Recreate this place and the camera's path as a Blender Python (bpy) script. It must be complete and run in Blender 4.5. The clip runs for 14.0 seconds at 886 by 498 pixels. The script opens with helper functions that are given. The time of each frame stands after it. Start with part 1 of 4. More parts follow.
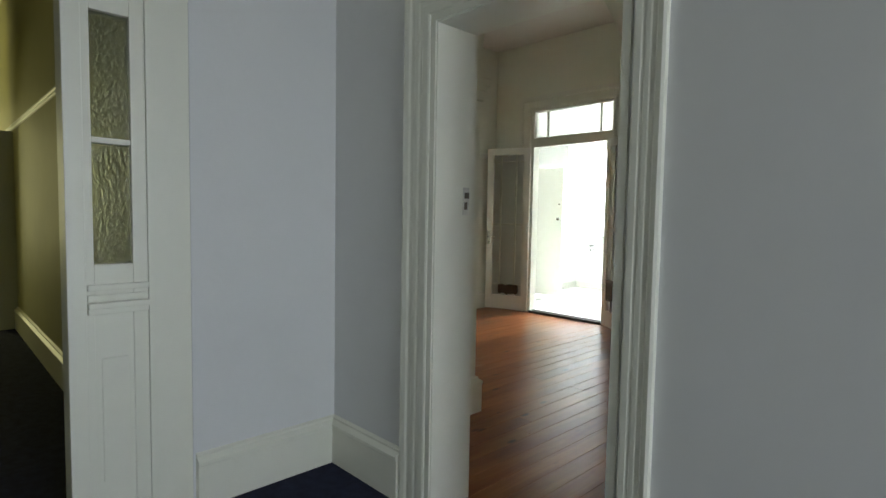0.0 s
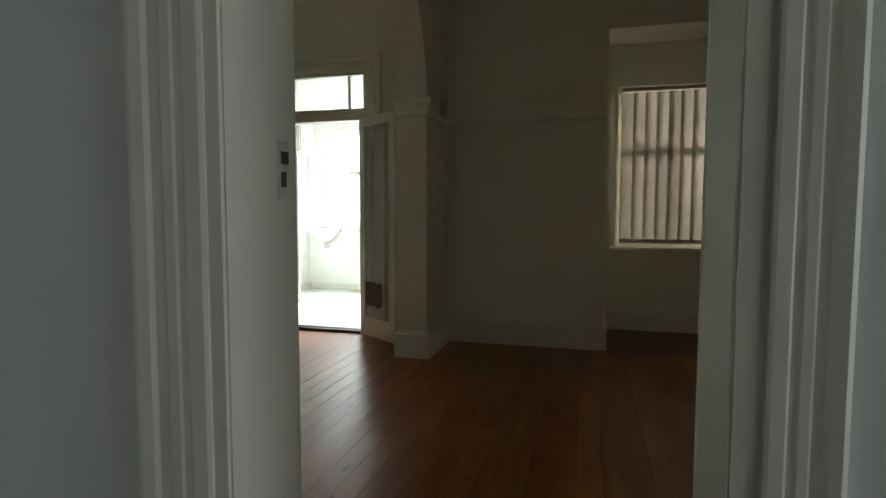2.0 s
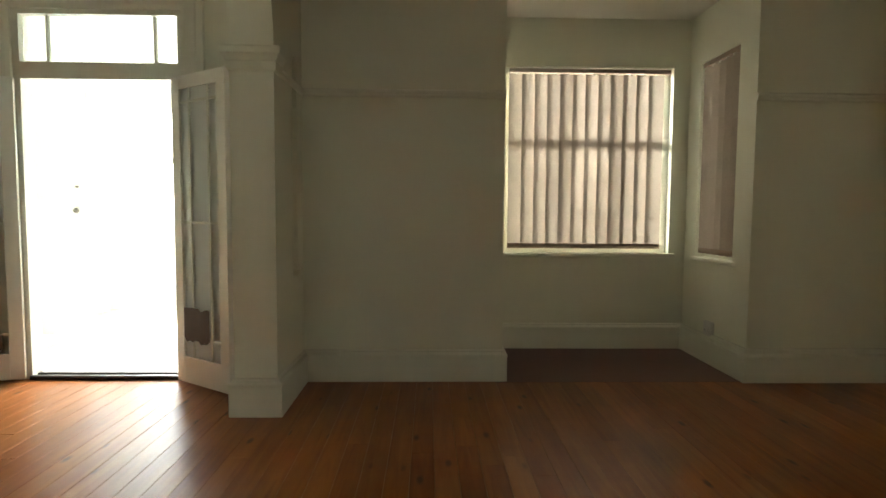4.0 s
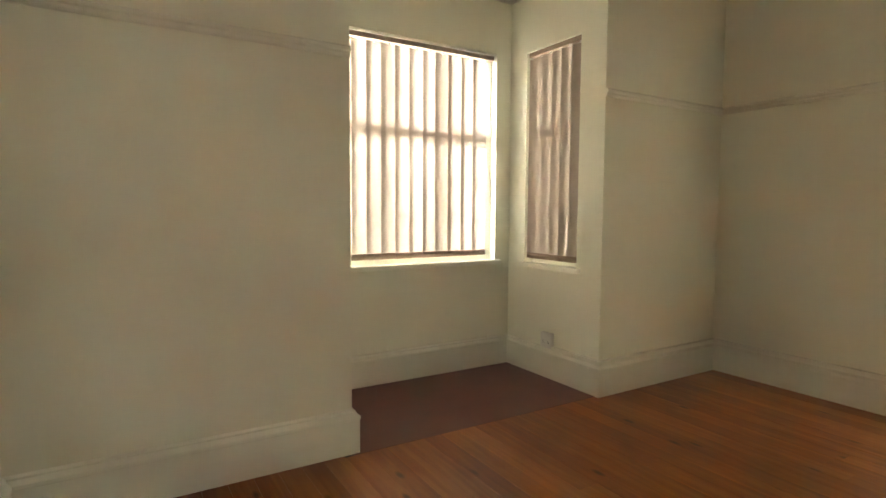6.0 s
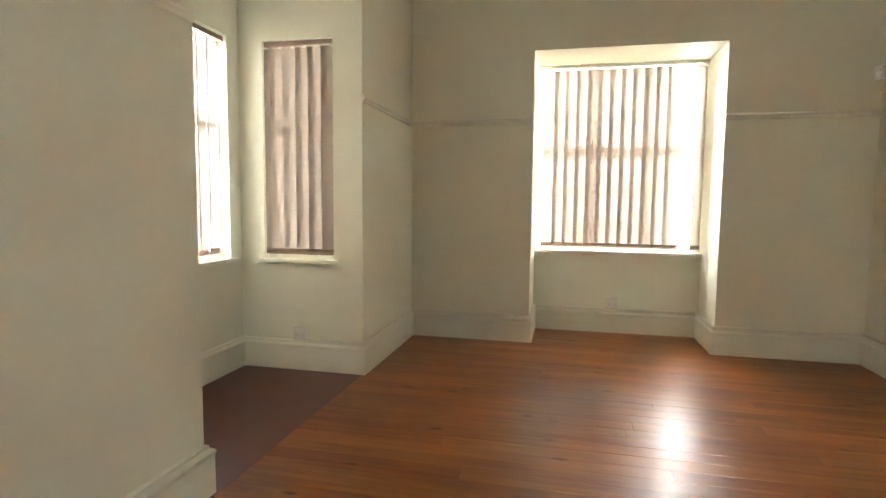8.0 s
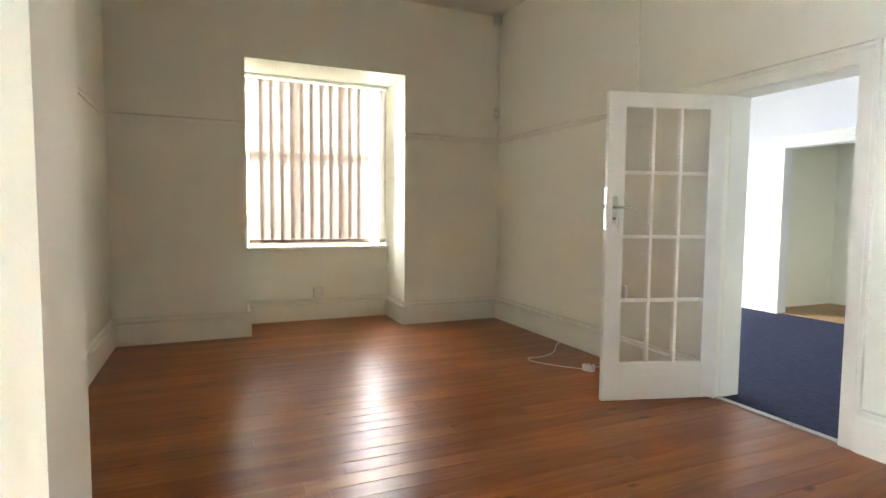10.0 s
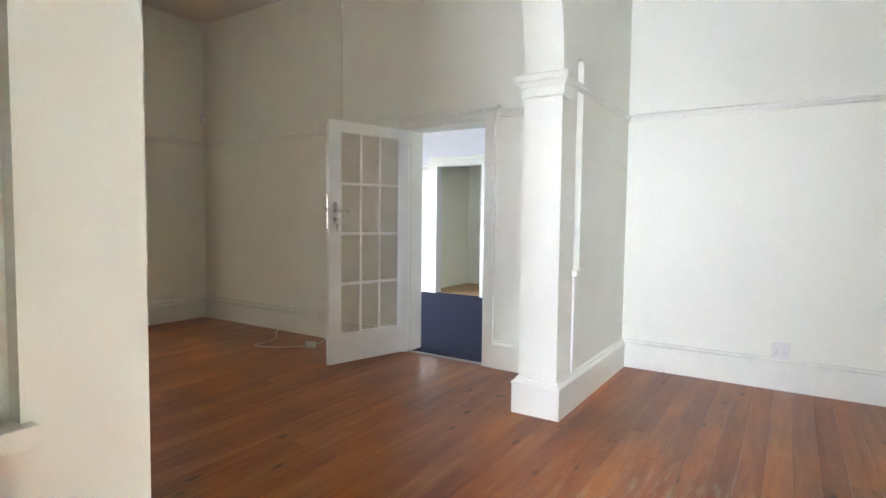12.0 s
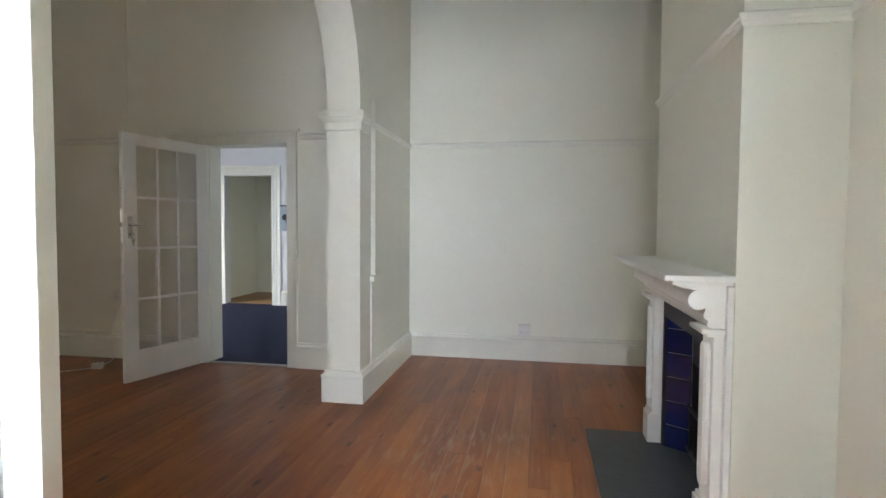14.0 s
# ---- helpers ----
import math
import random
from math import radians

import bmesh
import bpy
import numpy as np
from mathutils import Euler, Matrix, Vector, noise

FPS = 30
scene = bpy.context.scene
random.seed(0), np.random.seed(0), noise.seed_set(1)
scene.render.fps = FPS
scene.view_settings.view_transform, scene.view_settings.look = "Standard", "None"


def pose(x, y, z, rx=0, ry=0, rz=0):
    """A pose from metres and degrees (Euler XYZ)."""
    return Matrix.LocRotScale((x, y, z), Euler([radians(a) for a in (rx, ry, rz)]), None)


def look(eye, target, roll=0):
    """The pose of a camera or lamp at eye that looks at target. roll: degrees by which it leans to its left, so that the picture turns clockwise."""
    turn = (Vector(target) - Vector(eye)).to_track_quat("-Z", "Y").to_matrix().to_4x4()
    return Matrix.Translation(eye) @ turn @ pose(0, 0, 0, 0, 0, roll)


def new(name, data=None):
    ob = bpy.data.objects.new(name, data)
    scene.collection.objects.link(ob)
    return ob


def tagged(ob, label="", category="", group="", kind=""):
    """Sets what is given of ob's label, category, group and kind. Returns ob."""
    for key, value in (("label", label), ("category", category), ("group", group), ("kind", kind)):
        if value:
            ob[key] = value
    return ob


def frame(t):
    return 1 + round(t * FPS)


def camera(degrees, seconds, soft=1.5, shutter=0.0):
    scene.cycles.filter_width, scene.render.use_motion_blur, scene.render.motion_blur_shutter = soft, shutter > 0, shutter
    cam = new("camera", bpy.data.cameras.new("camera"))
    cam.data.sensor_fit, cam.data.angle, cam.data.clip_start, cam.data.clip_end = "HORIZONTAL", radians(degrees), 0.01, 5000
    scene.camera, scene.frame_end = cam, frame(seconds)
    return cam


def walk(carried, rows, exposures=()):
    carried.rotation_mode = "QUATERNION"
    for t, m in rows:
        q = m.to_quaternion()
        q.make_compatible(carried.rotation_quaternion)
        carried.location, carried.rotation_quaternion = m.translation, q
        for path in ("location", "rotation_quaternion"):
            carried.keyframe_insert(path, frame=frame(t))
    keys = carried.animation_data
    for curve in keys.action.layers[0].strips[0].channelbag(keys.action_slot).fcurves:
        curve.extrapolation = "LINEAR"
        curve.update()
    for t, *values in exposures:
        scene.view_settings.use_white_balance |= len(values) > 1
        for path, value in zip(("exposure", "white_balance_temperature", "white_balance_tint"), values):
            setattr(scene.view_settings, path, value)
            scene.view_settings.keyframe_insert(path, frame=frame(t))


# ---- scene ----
cam = camera(78.7, 14.0)
PATH = [
    (0, (0.907, -1.764, 1.298), (-0.529, -0.376, 1.173), 1.0),
    (0.5, (0.588, -1.656, 1.278), (-0.627, -0.071, 1.154), 0.9),
    (1, (0.297, -1.455, 1.29), (-0.682, 0.285, 1.163), 0.6),
    (1.5, (0.089, -1.285, 1.287), (-0.662, 0.565, 1.154), 0.4),
    (2, (-0.114, -1.052, 1.272), (-0.637, 0.876, 1.138), 0.1),
    (2.5, (-0.252, -0.73, 1.268), (-0.607, 1.233, 1.142), 0.1),
    (3, (-0.327, -0.464, 1.264), (-0.565, 1.517, 1.138), 0.0),
    (3.2, (-0.345, -0.356, 1.258), (-0.531, 1.631, 1.131), 0.0),
    (5.3, (-0.858, 0.99, 1.285), (-0.241, 2.888, 1.146), 0.6),
    (5.5, (-0.868, 1.15, 1.302), (-0.138, 3.008, 1.166), 0.4),
    (6, (-1.045, 1.41, 1.315), (-0.012, 3.115, 1.175), 0.3),
    (6.5, (-1.262, 1.61, 1.335), (0.09, 3.075, 1.195), 0.3),
    (7, (-1.482, 1.876, 1.36), (0.136, 3.041, 1.21), 0.5),
    (7.2, (-1.61, 2.03, 1.35), (0.112, 3.035, 1.2), 0.5),
    (9.3, (-2.458, 2.919, 1.344), (-0.487, 2.617, 1.192), 0.5),
    (9.5, (-2.482, 2.954, 1.293), (-0.535, 2.517, 1.156), 0.3),
    (10, (-2.56, 3.21, 1.273), (-0.728, 2.42, 1.14), 0.5),
    (10.5, (-2.703, 3.469, 1.294), (-1.007, 2.418, 1.164), 0.6),
    (11, (-2.812, 3.666, 1.264), (-1.302, 2.361, 1.146), 0.7),
    (11.5, (-2.909, 3.871, 1.244), (-1.581, 2.38, 1.136), 0.7),
    (12, (-2.948, 4.066, 1.261), (-1.863, 2.389, 1.15), 0.7),
    (12.5, (-3.032, 4.247, 1.269), (-2.161, 2.45, 1.153), 0.4),
    (13, (-3.06, 4.402, 1.287), (-2.361, 2.532, 1.163), 0.4),
    (13.5, (-3.061, 4.531, 1.303), (-2.527, 2.607, 1.18), 0.3),
    (14, (-3.034, 4.686, 1.336), (-2.686, 2.719, 1.249), 0.4),
]
EXPOSURES = [(0.0, 0.1, 6700, 10), (0.5, 0.1, 6700, 10), (1.5, -0.4, 6900, 8), (2.0, -0.65, 7000, 7), (2.5, -0.7, 7100, 7), (3.0, -0.3, 7300, 7), (5.3, 1.7, 7400, 14), (6.5, 2.2, 7300, 17), (7.2, 2.3, 6900, 17), (9.5, 2.4, 6500, 18), (10.5, 2.1, 6100, 18), (11.5, 2.0, 6000, 21), (12.5, 1.65, 6100, 21), (13.5, 1.28, 6200, 21), (14.0, 0.95, 6200, 20)]
walk(cam, [(t, look(eye, target, roll)) for t, eye, target, roll in PATH], EXPOSURES)

# ---------------------------------------------------------------- light
world = bpy.data.worlds.new("world")
scene.world = world
world.use_nodes = True
wn = world.node_tree.nodes
sky = wn.new("ShaderNodeTexSky")
sky.sky_type = "NISHITA"
sky.sun_disc = False
sky.sun_elevation = radians(50)
sky.sun_rotation = radians(200)
wn["Background"].inputs[1].default_value = 0.12
world.node_tree.links.new(sky.outputs[0], wn["Background"].inputs[0])

sun = new("sun", bpy.data.lights.new("sun", "SUN"))
sun.data.energy, sun.data.angle, sun.data.color = 2.0, radians(0.6), (1.0, 0.95, 0.87)
sun.matrix_world = look((0, -20, 24), (0, 0, 0))


def area_lamp(name, eye, target, w, h, watts, colour):
    """An area lamp for daylight outside a window, or added where none is built."""
    lamp = new(name, bpy.data.lights.new(name, "AREA"))
    lamp.data.shape, lamp.data.size, lamp.data.size_y = "RECTANGLE", w, h
    lamp.data.energy, lamp.data.color = watts, colour
    lamp.matrix_world = look(eye, target)
    return lamp


area_lamp("skylight_east", (6.5, 1.75, 3.4), (0, 1.85, 0.6), 2.8, 1.3, 360, (0.98, 1.0, 0.92))
area_lamp("skylight_east_low", (6.5, 1.75, 1.6), (0, 1.8, 1.4), 2.8, 1.3, 105, (0.98, 1.0, 0.92))
area_lamp("skylight_bay", (0.95, 5.95, 1.75), (0.95, 0, 1.0), 1.9, 1.7, 102, (0.98, 1.0, 0.92))
area_lamp("skylight_bay_side", (2.85, 4.6, 1.8), (0, 4.62, 1.7), 0.6, 1.9, 30, (0.98, 1.0, 0.92))
area_lamp("skylight_bath", (-3.5, 8.35, 3.55), (-3.8, 5.2, 0.2), 1.6, 1.1, 1650, (0.82, 0.89, 1.0))
area_lamp("skylight_bath_low", (-3.6, 8.0, 1.9), (-3.6, 0.0, 1.5), 2.2, 2.0, 160, (0.82, 0.89, 1.0))
# the hall's bluish daylight, through an opening added out of view
area_lamp("skylight_hall", (4.4, -1.25, 1.3), (0, -1.3, 0.9), 1.5, 2.3, 26, (0.80, 0.89, 1.0)).data.spread = radians(100)
# added lamp inside the corridor's far end for its yellow glow; no window there
area_lamp("corridor_glow_lamp", (-9.2, -2.1, 1.6), (0, -1.9, 1.4), 1.0, 1.9, 22, (1.0, 0.97, 0.50))


# ---------------------------------------------------------------- materials
def mat(name, colour, rough=0.6, metal=0.0, grain=0.0, scale=8.0, bump=0.0, bump_scale=60.0, spec=0.5, dark=0.0, coat=0.0, per_object=0.0):
    """A surface with two scales of variation in tone, a fine relief and, if wished, a change from piece to piece."""
    m = bpy.data.materials.new(name)
    m.use_nodes = True
    n, l = m.node_tree.nodes, m.node_tree.links
    b = n["Principled BSDF"]
    b.inputs["Roughness"].default_value, b.inputs["Metallic"].default_value = rough, metal
    b.inputs["Specular IOR Level"].default_value = spec
    b.inputs["Coat Weight"].default_value = coat
    b.inputs["Base Color"].default_value = (*colour, 1)
    co = n.new("ShaderNodeTexCoord")
    if grain:
        big, small = n.new("ShaderNodeTexNoise"), n.new("ShaderNodeTexNoise")
        big.inputs["Scale"].default_value, small.inputs["Scale"].default_value = scale * 0.12, scale
        big.inputs["Detail"].default_value, small.inputs["Detail"].default_value = 3, 4
        mix, ramp = n.new("ShaderNodeMix"), n.new("ShaderNodeMapRange")
        mix.data_type = "FLOAT"
        mix.inputs[0].default_value = 0.45
        for node in (big, small):
            l.new(co.outputs["Object"], node.inputs["Vector"])
        l.new(big.outputs[0], mix.inputs[2]), l.new(small.outputs[0], mix.inputs[3])
        ramp.inputs[1].default_value, ramp.inputs[2].default_value = 0.3, 0.7
        ramp.inputs[3].default_value, ramp.inputs[4].default_value = 1 - grain - dark, 1 + grain * 0.6
        l.new(mix.outputs[0], ramp.inputs[0])
        last = ramp.outputs[0]
        if per_object:
            info, vary, mul = n.new("ShaderNodeObjectInfo"), n.new("ShaderNodeMapRange"), n.new("ShaderNodeMath")
            vary.inputs[3].default_value, vary.inputs[4].default_value = 1 - per_object, 1 + per_object
            mul.operation = "MULTIPLY"
            l.new(info.outputs["Random"], vary.inputs[0]), l.new(vary.outputs[0], mul.inputs[0]), l.new(last, mul.inputs[1])
            last = mul.outputs[0]
        tone = n.new("ShaderNodeVectorMath")
        tone.operation = "SCALE"
        tone.inputs[0].default_value = colour
        l.new(last, tone.inputs["Scale"]), l.new(tone.outputs[0], b.inputs["Base Color"])
    if bump:
        rel, bn = n.new("ShaderNodeTexNoise"), n.new("ShaderNodeBump")
        rel.inputs["Scale"].default_value, rel.inputs["Detail"].default_value = bump_scale, 5
        bn.inputs["Strength"].default_value, bn.inputs["Distance"].default_value = bump, 0.01
        l.new(co.outputs["Object"], rel.inputs["Vector"]), l.new(rel.outputs[0], bn.inputs["Height"]), l.new(bn.outputs[0], b.inputs["Normal"])
    return m


def wood_floor(name):
    """Varnished old pine: long grain, knots, worn patches and a tone of its own for each plank."""
    m = bpy.data.materials.new(name)
    m.use_nodes = True
    n, l = m.node_tree.nodes, m.node_tree.links
    b = n["Principled BSDF"]
    geo, info = n.new("ShaderNodeNewGeometry"), n.new("ShaderNodeObjectInfo")
    shift, place = n.new("ShaderNodeMath"), n.new("ShaderNodeCombineXYZ")
    shift.operation, shift.inputs[1].default_value = "MULTIPLY", 37.0
    add = n.new("ShaderNodeVectorMath")
    l.new(info.outputs["Random"], shift.inputs[0]), l.new(shift.outputs[0], place.inputs[2])
    l.new(geo.outputs["Position"], add.inputs[0]), l.new(place.outputs[0], add.inputs[1])
    stretch = n.new("ShaderNodeMapping")
    stretch.inputs["Scale"].default_value = (15, 1.1, 15)
    l.new(add.outputs[0], stretch.inputs[0])
    grain = n.new("ShaderNodeTexNoise")
    grain.inputs["Scale"].default_value, grain.inputs["Detail"].default_value, grain.inputs["Distortion"].default_value = 1.6, 6, 0.7
    l.new(stretch.outputs[0], grain.inputs["Vector"])
    ramp = n.new("ShaderNodeValToRGB")
    ramp.color_ramp.elements[0].position, ramp.color_ramp.elements[0].color = 0.29, (0.165, 0.045, 0.0125, 1)
    ramp.color_ramp.elements[1].position, ramp.color_ramp.elements[1].color = 0.67, (0.38, 0.142, 0.040, 1)
    mid = ramp.color_ramp.elements.new(0.46)
    mid.color = (0.255, 0.078, 0.0205, 1)
    # fine grain, broad figure and the plank's own hue together choose the colour
    figure, turn, frac, sum1, sum2 = n.new("ShaderNodeTexNoise"), n.new("ShaderNodeMath"), n.new("ShaderNodeMath"), n.new("ShaderNodeMath"), n.new("ShaderNodeMath")
    fmap = n.new("ShaderNodeMapping")
    fmap.inputs["Scale"].default_value = (5.0, 0.9, 5.0)
    l.new(add.outputs[0], fmap.inputs[0]), l.new(fmap.outputs[0], figure.inputs["Vector"])
    figure.inputs["Scale"].default_value, figure.inputs["Detail"].default_value, figure.inputs["Distortion"].default_value = 1.0, 4, 0.5
    turn.operation, turn.inputs[1].default_value = "MULTIPLY", 7.31
    frac.operation = "FRACT"
    sum1.operation = sum2.operation = "MULTIPLY_ADD"
    l.new(info.outputs["Random"], turn.inputs[0]), l.new(turn.outputs[0], frac.inputs[0])
    sum1.inputs[1].default_value, sum2.inputs[1].default_value = 0.45, 0.15
    half = n.new("ShaderNodeMath")
    half.operation, half.inputs[1].default_value = "MULTIPLY", 0.42
    l.new(grain.outputs[0], half.inputs[0])
    l.new(figure.outputs[0], sum1.inputs[0]), l.new(half.outputs[0], sum1.inputs[2])
    l.new(frac.outputs[0], sum2.inputs[0]), l.new(sum1.outputs[0], sum2.inputs[2])
    l.new(sum2.outputs[0], ramp.inputs[0])
    # knots
    kmap = n.new("ShaderNodeMapping")
    kmap.inputs["Scale"].default_value = (6.5, 2.6, 6.5)
    l.new(add.outputs[0], kmap.inputs[0])
    knot = n.new("ShaderNodeTexVoronoi")
    knot.inputs["Scale"].default_value = 1.0
    l.new(kmap.outputs[0], knot.inputs["Vector"])
    kr = n.new("ShaderNodeMapRange")
    kr.inputs[1].default_value, kr.inputs[2].default_value, kr.inputs[3].default_value, kr.inputs[4].default_value = 0.05, 0.14, 0.28, 1.0
    l.new(knot.outputs["Distance"], kr.inputs[0])
    # wear, and the plank's own tone
    wear = n.new("ShaderNodeTexNoise")
    wear.inputs["Scale"].default_value, wear.inputs["Detail"].default_value = 1.3, 3
    l.new(geo.outputs["Position"], wear.inputs["Vector"])
    wr = n.new("ShaderNodeMapRange")
    wr.inputs[1].default_value, wr.inputs[2].default_value, wr.inputs[3].default_value, wr.inputs[4].default_value = 0.3, 0.75, 0.78, 1.22
    l.new(wear.outputs[0], wr.inputs[0])
    own = n.new("ShaderNodeMapRange")
    own.inputs[3].default_value, own.inputs[4].default_value = 0.91, 1.08
    l.new(info.outputs["Random"], own.inputs[0])
    m1, m2 = n.new("ShaderNodeMath"), n.new("ShaderNodeMath")
    m1.operation = m2.operation = "MULTIPLY"
    l.new(kr.outputs[0], m1.inputs[0]), l.new(wr.outputs[0], m1.inputs[1])
    l.new(m1.outputs[0], m2.inputs[0]), l.new(own.outputs[0], m2.inputs[1])
    tone = n.new("ShaderNodeVectorMath")
    tone.operation = "SCALE"
    l.new(ramp.outputs[0], tone.inputs[0]), l.new(m2.outputs[0], tone.inputs["Scale"])
    # pale scuffs where the varnish has worn off before the hearth
    ball, fade, streak, both = n.new("ShaderNodeVectorMath"), n.new("ShaderNodeMapRange"), n.new("ShaderNodeTexNoise"), n.new("ShaderNodeMath")
    ball.operation, ball.inputs[1].default_value = "DISTANCE", (-2.55, 1.55, 0.0)
    l.new(geo.outputs["Position"], ball.inputs[0]), l.new(ball.outputs["Value"], fade.inputs[0])
    fade.inputs[1].default_value, fade.inputs[2].default_value, fade.inputs[3].default_value, fade.inputs[4].default_value = 0.25, 1.2, 0.27, 0.0
    smap = n.new("ShaderNodeMapping")
    smap.inputs["Scale"].default_value = (30, 5, 30)
    l.new(geo.outputs["Position"], smap.inputs[0]), l.new(smap.outputs[0], streak.inputs["Vector"])
    streak.inputs["Scale"].default_value, streak.inputs["Detail"].default_value = 1.0, 6
    both.operation = "ADD"
    l.new(fade.outputs[0], both.inputs[0]), l.new(streak.outputs[0], both.inputs[1])
    cut = n.new("ShaderNodeMapRange")
    cut.inputs[1].default_value, cut.inputs[2].default_value, cut.inputs[4].default_value = 0.76, 0.96, 0.6
    l.new(both.outputs[0], cut.inputs[0])
    worn = n.new("ShaderNodeMix")
    worn.data_type = "RGBA"
    l.new(cut.outputs[0], worn.inputs[0]), l.new(tone.outputs[0], worn.inputs[6])
    worn.inputs[7].default_value = (0.36, 0.26, 0.17, 1)
    l.new(worn.outputs[2], b.inputs["Base Color"])
    b.inputs["Coat Weight"].default_value, b.inputs["Coat Roughness"].default_value = 0.0, 0.3
    b.inputs["Specular IOR Level"].default_value = 0.25
    rr = n.new("ShaderNodeMapRange")
    rr.inputs[1].default_value, rr.inputs[2].default_value, rr.inputs[3].default_value, rr.inputs[4].default_value = 0.3, 0.7, 0.28, 0.305
    l.new(wear.outputs[0], rr.inputs[0]), l.new(rr.outputs[0], b.inputs["Roughness"])
    # the boards' slight unevenness
    wave, bn = n.new("ShaderNodeTexNoise"), n.new("ShaderNodeBump")
    wave.inputs["Scale"].default_value, wave.inputs["Detail"].default_value = 9.0, 2
    bn.inputs["Strength"].default_value, bn.inputs["Distance"].default_value = 0.35, 0.003
    l.new(add.outputs[0], wave.inputs["Vector"]), l.new(wave.outputs[0], bn.inputs["Height"]), l.new(bn.outputs[0], b.inputs["Normal"])
    return m


def blind_cloth(name, colour):
    """Woven blind cloth that lets part of the daylight through."""
    m = mat(name, colour, 0.85, grain=0.12, scale=60, spec=0.1)
    n, l = m.node_tree.nodes, m.node_tree.links
    b, out = n["Principled BSDF"], n["Material Output"]
    tr, mix = n.new("ShaderNodeBsdfTranslucent"), n.new("ShaderNodeMixShader")
    tr.inputs[0].default_value = (0.44, 0.385, 0.33, 1)
    mix.inputs[0].default_value = 0.115
    l.new(b.outputs[0], mix.inputs[1]), l.new(tr.outputs[0], mix.inputs[2]), l.new(mix.outputs[0], out.inputs[0])
    return m


def glass(name, colour=(1, 1, 1), rough=0.0, bump=0.0, bump_scale=60):
    m = mat(name, colour, rough, bump=bump, bump_scale=bump_scale)
    b = m.node_tree.nodes["Principled BSDF"]
    b.inputs["Transmission Weight"].default_value, b.inputs["IOR"].default_value = 1.0, 1.45
    return m


PAINT = mat("wall_paint", (0.868, 0.875, 0.745), 0.62, grain=0.02, scale=5, bump=0.025, bump_scale=28, spec=0.3)
HALLPAINT = mat("hall_paint", (0.78, 0.79, 0.78), 0.6, grain=0.03, scale=5, bump=0.05, bump_scale=28, spec=0.3)
CEILPAINT = mat("ceiling_paint", (0.84, 0.81, 0.73), 0.8, grain=0.03, scale=5, spec=0.2)
TRIM = mat("trim_paint", (0.85, 0.855, 0.745), 0.4, grain=0.03, scale=9)
DOORPAINT = mat("door_paint", (0.86, 0.86, 0.79), 0.35, grain=0.03, scale=9)
CORRIDOR = mat("corridor_paint", (0.62, 0.60, 0.38), 0.6, grain=0.05, scale=5, spec=0.3)
PINE = wood_floor("pine_boards")
DARKFLOOR = mat("maroon_floor_polish", (0.125, 0.030, 0.022), 0.30, grain=0.25, scale=7, bump=0.05, bump_scale=30)
CARPET = mat("blue_carpet", (0.042, 0.047, 0.080), 0.95, grain=0.35, scale=160, bump=0.9, bump_scale=420, spec=0.1)
CLOTH = blind_cloth("beige_blind_cloth", (0.50, 0.425, 0.365))
HEM = mat("brown_blind_hem", (0.36, 0.27, 0.21), 0.8, grain=0.1, scale=50)
GLASS = glass("clear_glass")
FROST = glass("dusty_glass", (0.93, 0.94, 0.90), 0.35, 0.25, 90)
RIPPLE = glass("pebbled_glass", (0.62, 0.68, 0.66), 0.05, 1.0, 62)
CHROME = mat("chrome", (0.75, 0.75, 0.74), 0.22, 1.0)
BRASS = mat("old_steel", (0.20, 0.18, 0.15), 0.45, 0.9, grain=0.2, scale=30)
SLATE = mat("slate_hearth", (0.055, 0.062, 0.060), 0.45, grain=0.3, scale=12, bump=0.2, bump_scale=40)
BLUETILE = mat("cobalt_tile", (0.008, 0.014, 0.095), 0.12, grain=0.15, scale=10, per_object=0.2)
IRON = mat("cast_iron", (0.022, 0.021, 0.022), 0.5, 0.3, grain=0.3, scale=20, bump=0.3, bump_scale=50)
PLASTIC = mat("white_plastic", (0.80, 0.79, 0.74), 0.35, grain=0.03, scale=20)
TAPE = mat("brown_tape", (0.085, 0.05, 0.03), 0.6, grain=0.3, scale=20)
TILEWHITE = mat("white_floor_tile", (0.74, 0.75, 0.68), 0.3, grain=0.06, scale=6, per_object=0.05)
CHINA = mat("white_china", (0.82, 0.83, 0.80), 0.12, grain=0.02, scale=10)
BATHPAINT = mat("bathroom_paint", (0.82, 0.83, 0.80), 0.5, grain=0.03, scale=5)
DARK = mat("dark_void", (0.03, 0.03, 0.03), 0.8, grain=0.2, scale=8)
GROUND = mat("ground", (0.22, 0.20, 0.16), 0.9, grain=0.3, scale=3)
THRESH = mat("threshold_metal", (0.05, 0.045, 0.04), 0.45, 0.5, grain=0.2, scale=30)


# ---------------------------------------------------------------- building helpers
def box(bm, x0, x1, y0, y1, z0, z1, bevel=0.0):
    """A block between two corners, with softened edges if wished."""
    made = bmesh.ops.create_cube(bm, size=1.0, matrix=Matrix.Translation(((x0 + x1) / 2, (y0 + y1) / 2, (z0 + z1) / 2)) @ Matrix.Diagonal((abs(x1 - x0), abs(y1 - y0), abs(z1 - z0), 1)))
    if bevel:
        edges = list({e for v in made["verts"] for e in v.link_edges})
        bmesh.ops.bevel(bm, geom=edges, offset=bevel, segments=2, profile=0.6, affect="EDGES")
    return bm


